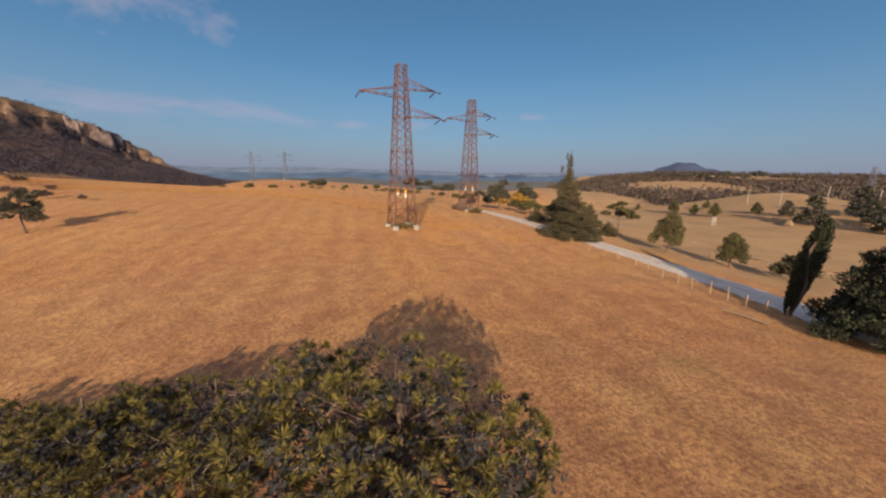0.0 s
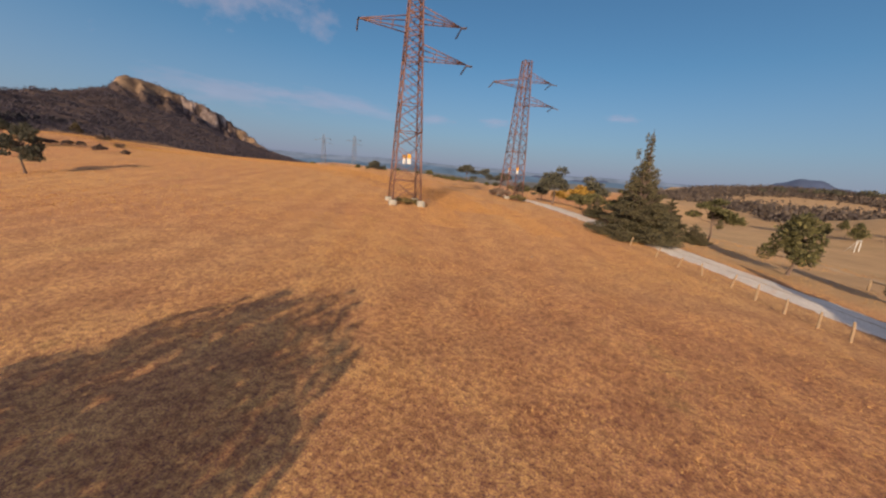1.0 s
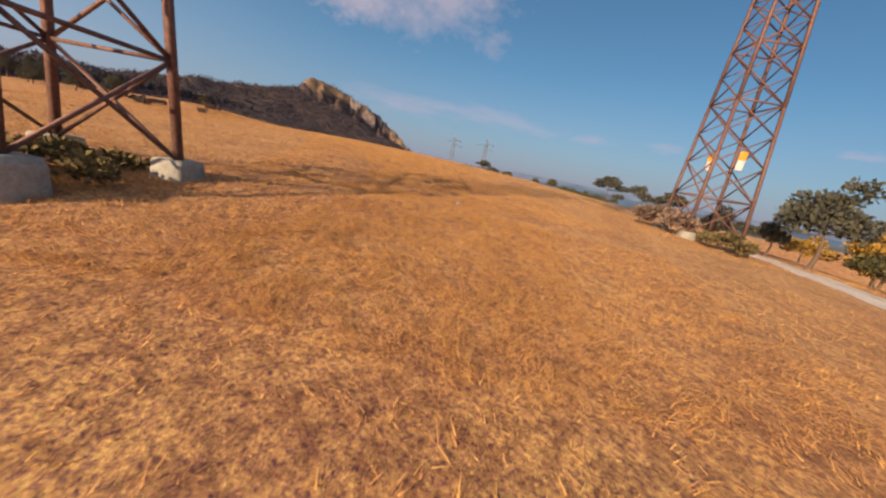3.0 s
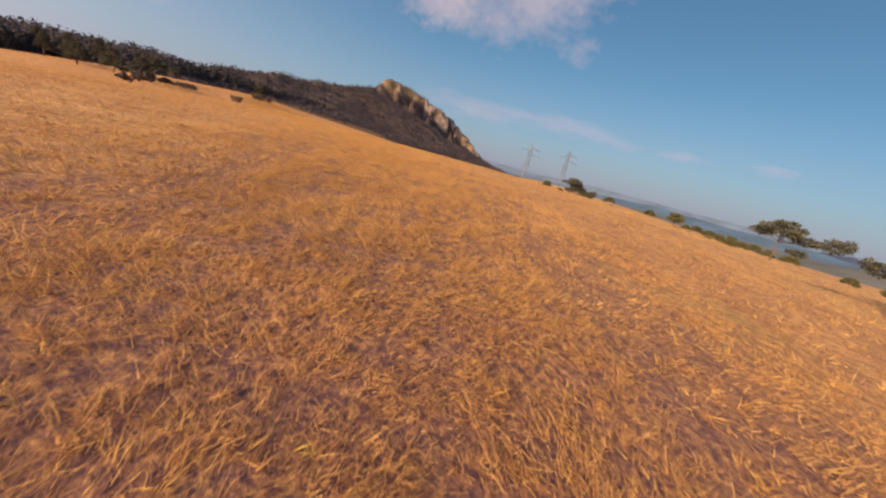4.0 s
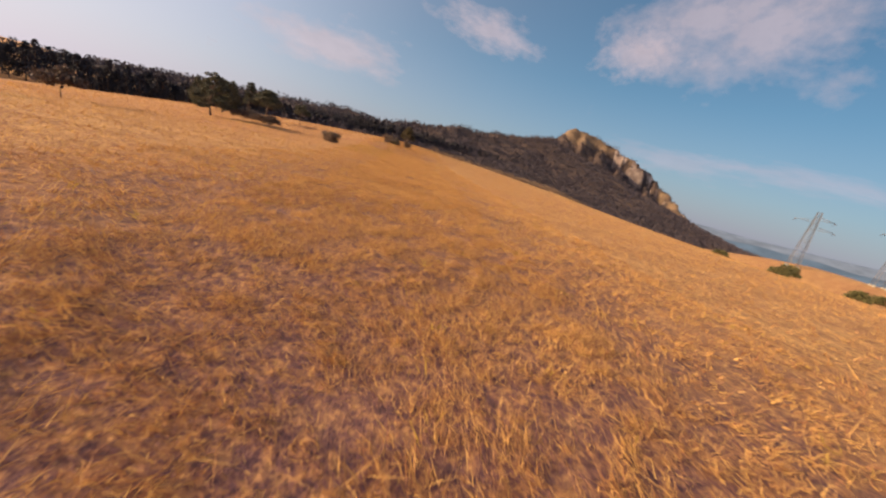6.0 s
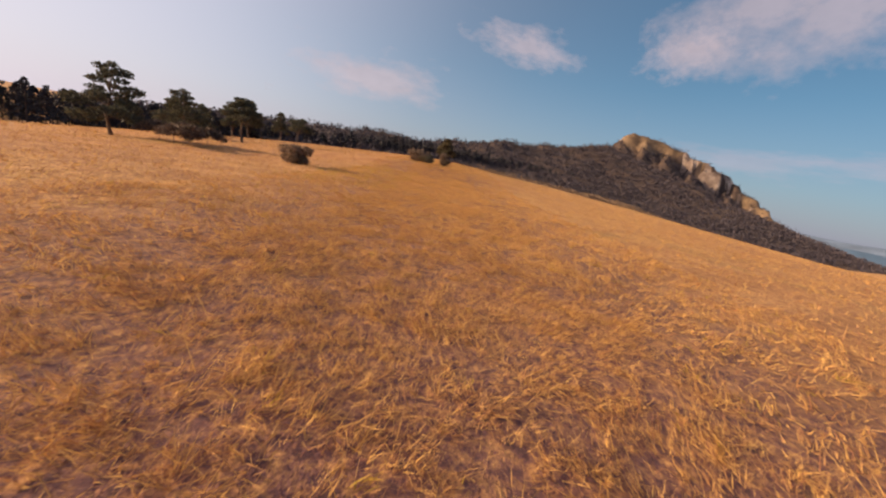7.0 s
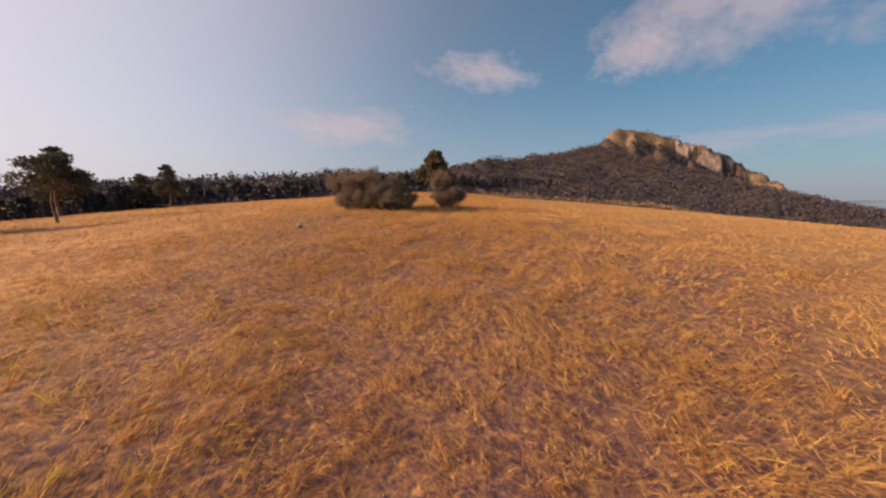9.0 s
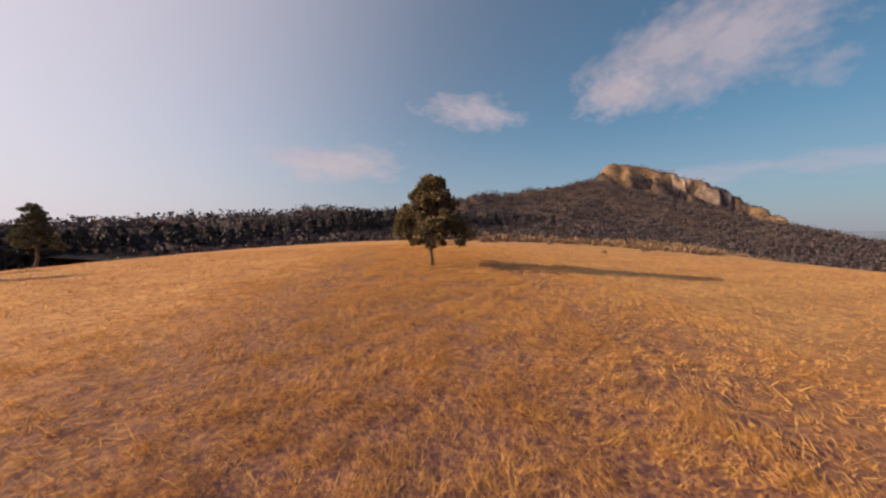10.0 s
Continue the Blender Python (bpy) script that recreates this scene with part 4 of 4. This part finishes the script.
edge_pine = tree("pine_tree", -124.4, 54.4, 6.0, body(20, 0.44, 0.2, 0.96, 0.15, 0.5, 0.45), 6500, 0.13, PINE, "dark spreading pine at the meadow's edge", "tree", "edge pines")
copies(edge_pine, [(-141.5, 46.5, 1.08), (-150, 38, 1.0), (-158, 36, 0.9)])
airy_pine = tree("pine_tree", -168.6, 38.2, 7.8, body(20, 0.26, 0.30, 0.96, 0.11, 0.6, 0.5), 5500, 0.15, PINE, "tall airy pine before the plantation", "tree", "edge pines")
copies(airy_pine, [(-190, 33, 1.05), (-175.5, 30, 1.0), (-164, 28, 0.85), (-206, 14, 1.3), (-200, 6, 1.1)])
edge_shrub = tree("shrub", -125.3, 62.4, 1.8, clumps(10, 0.55, 0.32, 0.85, 0.27), 1500, 0.11, DRYWOOD, "reddish-brown dry shrub under the pines", "shrub", "edge shrubs", clear=0.35, r=0.05)
copies(edge_shrub, [(-122.6, 61.6, 1.05), (-128.0, 58.5, 1.1), (-121.2, 63.6, 1.0), (-124.3, 58.8, 1.1)])
vase = tree("shrub", -120.8, 72.6, 1.42, [(0.35, 0.1, 0.24, 0.4, 0.4, 0.24), (-0.35, 0.0, 0.24, 0.4, 0.4, 0.24), (0.0, 0.4, 0.24, 0.36, 0.36, 0.22), (0.0, -0.4, 0.24, 0.36, 0.36, 0.22), (0.0, 0.0, 0.3, 0.3, 0.3, 0.3), (0.6, 0.1, 0.7, 0.34, 0.34, 0.28), (-0.6, 0.0, 0.68, 0.34, 0.34, 0.28), (0.1, 0.6, 0.72, 0.34, 0.34, 0.26), (-0.1, -0.62, 0.66, 0.34, 0.34, 0.26), (0.05, 0, 0.75, 0.3, 0.3, 0.22)], 7000, 0.07, SHRUB, "vase-shaped dry shrub in the meadow", "shrub", clear=0.5, r=0.05)


def twiggy(x, y, h, blobs, n, leaf, label, stems=34):
    """A shrub near the camera's line: bare stems that fork, and feathery shoots at their ends."""
    ob = thing("shrub", x, y, None, label, "shrub", "meadow shrubs")
    b = np.array(blobs, float) * h
    c, w = in_blobs(b, n, 0.75)
    wood = []
    for p in c[:: max(1, n // stems)]:
        root = rng.normal(size=3) * (0.16, 0.16, 0) * h + (0, 0, -0.1)
        mid = root * 0.45 + p * 0.5 + rng.normal(size=3) * 0.07
        wood.append(tube([root, mid, p], [0.022, 0.014, 0.004], 5))
    part("branchwork", joined(wood), BARK, ob, smooth=True)
    k = 24
    axis = w * 0.7 + (0, 0, 0.8)
    axis /= np.linalg.norm(axis, axis=1, keepdims=True)
    at = np.repeat(c, k, 0) + np.repeat(axis, k, 0) * rng.uniform(-0.05, 0.22, (len(c) * k, 1)) + rng.normal(size=(len(c) * k, 3)) * 0.03
    part("foliage", sprays(at, 0.017, 3.6, 0.1, axis=np.repeat(axis, k, 0), spread=0.8), leaf, ob)
    return ob


def ragged(n, spread, low, high, size):
    """Shoots of a wild shrub: small uneven blobs with gaps between them."""
    out = []
    for i in range(n):
        a, d = 2.4 * i + rng.normal() * 0.5, spread * math.sqrt((i + 0.5) / n) * (0.8 + 0.4 * rng.random())
        s = size * (0.5 + 0.9 * rng.random())
        out.append((d * math.cos(a), d * math.sin(a), low + (high - low) * rng.random() ** 0.7 * (1.1 - 0.5 * d / spread), s, s, s * (0.7 + 0.8 * rng.random())))
    return out


twiggy(-146.0, 77.7, 1.66, ragged(34, 0.92, 0.46, 0.98, 0.11) + [(-0.25, 0.75, 0.82, 0.12, 0.12, 0.16), (-0.2, 0.72, 0.66, 0.07, 0.07, 0.1)], 1100, SHRUB, "tall feathery dry shrub with bare grey stems", 70)
twiggy(-145.3, 77.6, 0.9, ragged(22, 0.75, 0.2, 0.9, 0.2), 700, SHRUB, "low feathery dry shrub beside the tall one", 40)
twiggy(-144.9, 79.0, 0.86, ragged(26, 0.85, 0.12, 0.95, 0.22), 1100, JUNIPER, "dense grey-olive juniper bush with small yellow flowers", 40)
twiggy(-146.9, 79.0, 1.0, ragged(20, 0.62, 0.15, 0.9, 0.24), 1100, JUNIPER, "small dark juniper bush behind the others", 30)
twiggy(-148.2, 81.3, 1.75, [(0, 0, 0.26, 0.28, 0.28, 0.22), (0.1, 0.2, 0.36, 0.22, 0.22, 0.2), (-0.1, -0.22, 0.42, 0.2, 0.2, 0.22), (0.1, 0.36, 0.34, 0.14, 0.14, 0.18), (0.0, -0.12, 0.66, 0.17, 0.17, 0.18), (-0.1, -0.18, 0.86, 0.12, 0.12, 0.13), (0.1, 0.0, 0.80, 0.1, 0.1, 0.13), (0.0, -0.3, 0.72, 0.09, 0.09, 0.1)], 1300, SHRUB, "grey-brown upright shrub in the meadow", 50)
tuft = tree("shrub", -204, 97, 0.9, clumps(6, 0.6, 0.35, 0.8, 0.3), 260, 0.12, SHRUB, "small dry bush far out in the meadow", "shrub", clear=0.3, r=0.03)
copies(tuft, [(-198, 108, 1.2), (-190, 99, 0.5), (-210, 116, 1.0)])

# weeds and shrubs round the pylons' feet
weeds = tree("weeds", -6.6, 53.6, 0.75, clumps(22, 2.6, 0.25, 0.75, 0.55, 0.5), 2600, 0.10, WEED, "low dry weeds round the pylon's feet", "weeds", clear=0.4, r=0.02)
tree("shrub", -2.9, 83.4, 2.0, clumps(12, 1.0, 0.3, 0.8, 0.34), 2200, 0.14, SHRUB, "brown shrubs grown round the pylon's feet", "shrub", clear=0.3, r=0.04)
tree("shrub", 1.0, 83.2, 1.2, clumps(12, 1.6, 0.3, 0.8, 0.45), 1600, 0.13, WEED, "low dry shrubs at the pylon's feet", "shrub", clear=0.3, r=0.04)

# scrub belt at the mountain's foot and on the eastern hillside
belt = scrub_on(land, (-345, -205), (85, 320), 5200, 1.5, lambda x, y, z: (x + 0.42 * (y - 130) < -222 + 9 * np.sin(y * 0.11)) & (rng.random(len(x)) < 0.8), BELT, "scrub_belt", "low brown scrub between meadow and mountain", 24, 0.7, 0.40)
hill = scrub_on(land, (40, 900), (225, 1000), 24000, 6.5, lambda x, y, z: (x > -20 + 0.12 * y) & (np.sin(x * 0.02 + 1) * np.sin(y * 0.017) > -0.3), BELT_DARK, "hillside_scrub", "dark scrub and small trees on the far hillside", 8, 0.8, 1.5)


# ---- fence, poles, goal ----
def fence_post(x, y, lean_x, lean_y, h):
    ob = thing("fence_post", x, y, None, "weathered leaning wooden fence post beside the track", "fence post", "fence posts")
    part("post", tube([(0, 0, -0.2), (lean_x * 0.5, lean_y * 0.5, h * 0.55), (lean_x, lean_y, h), (lean_x, lean_y, h + 0.015)], [0.07, 0.065, 0.06, 0.01], 8), POSTWOOD, ob, smooth=True)


POSTS = [(20.3, 57.9), (22.4, 53.8), (24.0, 51.5), (25.6, 49.6), (27.1, 47.6), (27.9, 45.0), (28.7, 42.6), (29.7, 41.0), (30.6, 39.7), (31.6, 38.2), (32.5, 36.8), (33.2, 35.2), (33.9, 33.7), (34.5, 32.2), (35.2, 30.6)]
for x, y in POSTS:
    fence_post(x, y, rng.normal() * 0.14, rng.normal() * 0.14, 1.0 + 0.3 * rng.random())
log = thing("fallen_pole", 30.1, 32.6, None, "fallen wooden pole lying in the grass", "pole")
part("pole", tube([(0, 0, 0.09), (0.95, -1.35, 0.17), (1.9, -2.8, 0.10)], [0.12, 0.11, 0.08], 8), POSTWOOD, log, smooth=True)


def utility_pole(x, y, h=6.6):
    ob = thing("utility_pole", x, y, None, "pale concrete utility pole on the hillside", "utility pole", "utility poles")
    part("pole", tube([(0, 0, -0.4), (0, 0, h * 0.6), (0, 0, h), (0, 0, h + 0.02)], [0.24, 0.19, 0.14, 0.01], 8), CONCRETE, ob, smooth=True)
    part("crossbar", bar((-0.7, 0, h - 0.4), (0.7, 0, h - 0.4), 0.12), CONCRETE, ob)


for x, y in ((108.2, 182.6), (110.8, 166.2), (124.3, 163.7), (166, 379), (128, 148), (139, 158)):
    utility_pole(x, y)
pylon(210, 262, turn=0.4, height=24, light=True, label="far lattice pylon on the scrub hillside")

goal = thing("football_goal", 76.6, 138.3, None, "small white football goal on the dry playing field", "goal")
for px in (-1.5, 1.5):
    part("post", tube([(px, 0, -0.1), (px, 0, 1.4), (px, 0, 2.9), (px, 0, 2.92)], [0.10, 0.10, 0.10, 0.01], 8), WHITE, goal, smooth=True)
    part("stay", bar((px, 0, 2.85), (px, 1.6, 0.0), 0.07), WHITE, goal)
part("crossbar", bar((-1.6, 0, 2.9), (1.6, 0, 2.9), 0.17), WHITE, goal)
goal.rotation_euler = (0, 0, 0.9)


def rail_fence(points):
    ob = thing("rail_fence", *points[0], None, "low wooden rail fence round the playing field", "fence")
    ox, oy, oz = ob.location
    p = np.array(points, float)
    d = np.r_[0, np.cumsum(np.hypot(*np.diff(p, axis=0).T))]
    s = np.arange(0, d[-1], 5.0)
    xs, ys = np.interp(s, d, p[:, 0]) - ox, np.interp(s, d, p[:, 1]) - oy
    zs = land(xs + ox, ys + oy) - oz
    for x, y, z in zip(xs, ys, zs):
        part("post", bar((x, y, z - 0.2), (x, y, z + 1.15), 0.16), POSTWOOD, ob)
    for a, b in zip(np.c_[xs, ys, zs + 1.0], np.c_[xs, ys, zs + 1.0][1:]):
        part("rail", bar(a, b, 0.12), POSTWOOD, ob)


rail_fence([(88, 170), (96, 153), (104, 138), (113, 120), (121, 105)])
rail_fence([(44, 66), (56, 55), (66, 45)])
shed = thing("timber_stack", 97, 136, None, "low stack of pale timber by the playing field", "timber")
for i in range(4):
    for j in range(5 - i):
        part("beam", bar((-3.2, -0.9 + 0.4 * j + 0.2 * i, 0.2 + 0.36 * i), (3.2 - 0.2 * j, -0.9 + 0.4 * j + 0.2 * i, 0.2 + 0.36 * i), 0.36), POSTWOOD, shed)
shed.rotation_euler = (0, 0, 0.9)


def stone(x, y, r):
    ob = thing("stone", x, y, None, "pale limestone lying in the cut grass", "stone", "field stones")
    v, f = tube([(0, 0, -0.3 * r), (0, 0, 0.0), (0.05 * r, 0, 0.4 * r), (0.1 * r, 0, 0.62 * r), (0.1 * r, 0, 0.66 * r)], [0.8 * r, 1.0 * r, 0.85 * r, 0.45 * r, 0.02 * r], 9)
    part("rock", (v * (1.2, 0.9, 1.0) + rng.normal(size=v.shape) * 0.05 * r, f), STONE, ob)


for x, y, r in ((12.5, 41.6, 0.09), (-5.5, 65.5, 0.12), (-110.5, 86.0, 0.10), (-141, 77.0, 0.10)):
    stone(x, y, r)

# ---- straw of the meadow ----
START = [(16, 22), (14, 36), (-1, 61)]


def straw(line, density, near, far, blades, length, width, name, label, gaps=-0.45, bent=True, leaf=STRAW):
    """Tufts of dry straw on a strip of the meadow, between two distances from its middle line, with bare gaps between them."""
    p = np.array(line, float)
    seg = np.diff(p, axis=0)
    ln = np.hypot(*seg.T)
    n = int(ln.sum() * 2 * (far - near) * density)
    i = rng.choice(len(seg), n, p=ln / ln.sum())
    t = rng.random(n)
    off = rng.uniform(near, far, n) * rng.choice([-1, 1], n)
    nx, ny = -seg[i, 1] / ln[i], seg[i, 0] / ln[i]
    x, y = p[i, 0] + seg[i, 0] * t + nx * off, p[i, 1] + seg[i, 1] * t + ny * off
    patchy = 0.35 * np.sin(1.9 * x + 1.7 * np.sin(0.61 * y)) * np.sin(1.7 * y + 1.3 * np.sin(0.8 * x)) + 0.8 * np.sin(5.7 * x + 1.8 * y + np.sin(2.3 * y)) * np.sin(4.8 * y - 2.1 * x + np.sin(2.9 * x))
    ok = patchy + rng.normal(size=n) * 0.35 > gaps
    x, y, patchy = x[ok], y[ok], patchy[ok]
    m = len(x)
    tall = (0.85 + 0.40 * np.clip(patchy, -0.7, 1.3) + 0.25 * rng.normal(size=m)).clip(0.4, 1.5).repeat(blades)
    z = land(x, y) + ripple(x, y)
    n = m * blades
    root = np.c_[x, y, z].repeat(blades, 0) + rng.normal(size=(n, 3)) * rng.choice([0.03, 0.12], m).repeat(blades)[:, None] * (1, 1, 0)
    # neighbouring tufts are combed the same way
    comb = 2.2 * np.sin(0.8 * x + 1.1 * np.sin(0.5 * y)) + 1.9 * np.sin(0.9 * y + 0.7) + 1.0 * rng.normal(size=m)
    lie = comb.repeat(blades) + rng.normal(size=n) * 0.8
    steep = rng.uniform(0.08, 1.15, n)
    way = np.c_[np.cos(lie) * np.cos(steep), np.sin(lie) * np.cos(steep), np.sin(steep)]
    ll = (length * tall * rng.uniform(0.5, 1.3, n) * np.where(rng.random(n) < 0.03, 1.7, 1.0))[:, None]
    side = np.cross(way, unit(n))
    side /= np.linalg.norm(side, axis=1, keepdims=True) + 1e-9
    side *= width * rng.uniform(0.6, 1.4, (n, 1))
    root[:, 2] += rng.uniform(-0.015, 0.02, n)
    tip = root + way * ll
    if bent:
        tip[:, 2] -= 0.15 * ll[:, 0] * np.cos(steep)
        mid = root + way * ll * 0.45
        v, corners = np.stack([root, mid + side * 0.5, tip, mid - side * 0.5], 1), 4
    else:
        v, corners = np.stack([root + side * 0.5, root - side * 0.5, tip], 1), 3
    ob = part(name, (v.reshape(-1, 3), np.arange(corners * n).reshape(n, corners)), leaf)
    return tagged(ob, label, "grass", kind="stuff")


straw(STRIP[2:], 125, 0.0, 3.4, 13, 0.16, 0.0052, "grass", "long dry straw blades lying in tufts", -0.38, False)
straw(STRIP[2:], 9, 0.0, 4.5, 5, 0.27, 0.0048, "grass", "single long bent straws over the tufts")
straw(STRIP[1:], 40, 3.4, 8.0, 8, 0.16, 0.0100, "grass", "dry straw blades of the meadow beside the strip", -0.6, False)
straw(STRIP, 9.0, 8.0, 26.0, 5, 0.18, 0.0160, "grass", "dry straw tufts farther out on the meadow", -0.75, False)
straw(STRIP, 2.4, 26.0, 62.0, 5, 0.20, 0.030, "grass", "golden straw of the far meadow", -0.9, False)
straw(START, 18, 0.0, 15.0, 5, 0.15, 0.012, "grass", "dry straw tufts below the first pine", -0.6, False)
straw([(-112, 78.5), (-128, 77.5), (-136, 77.0)], 16, 0.0, 3.0, 7, 0.20, 0.012, "grass", "tufts of yellow-green grass among the straw", 0.15, True, YELLOWGRASS)
straw(STRIP[4:], 1.6, 0.0, 8.0, 8, 0.17, 0.010, "grass", "single tufts of yellow-green grass in the straw", 0.10, True, YELLOWGRASS)
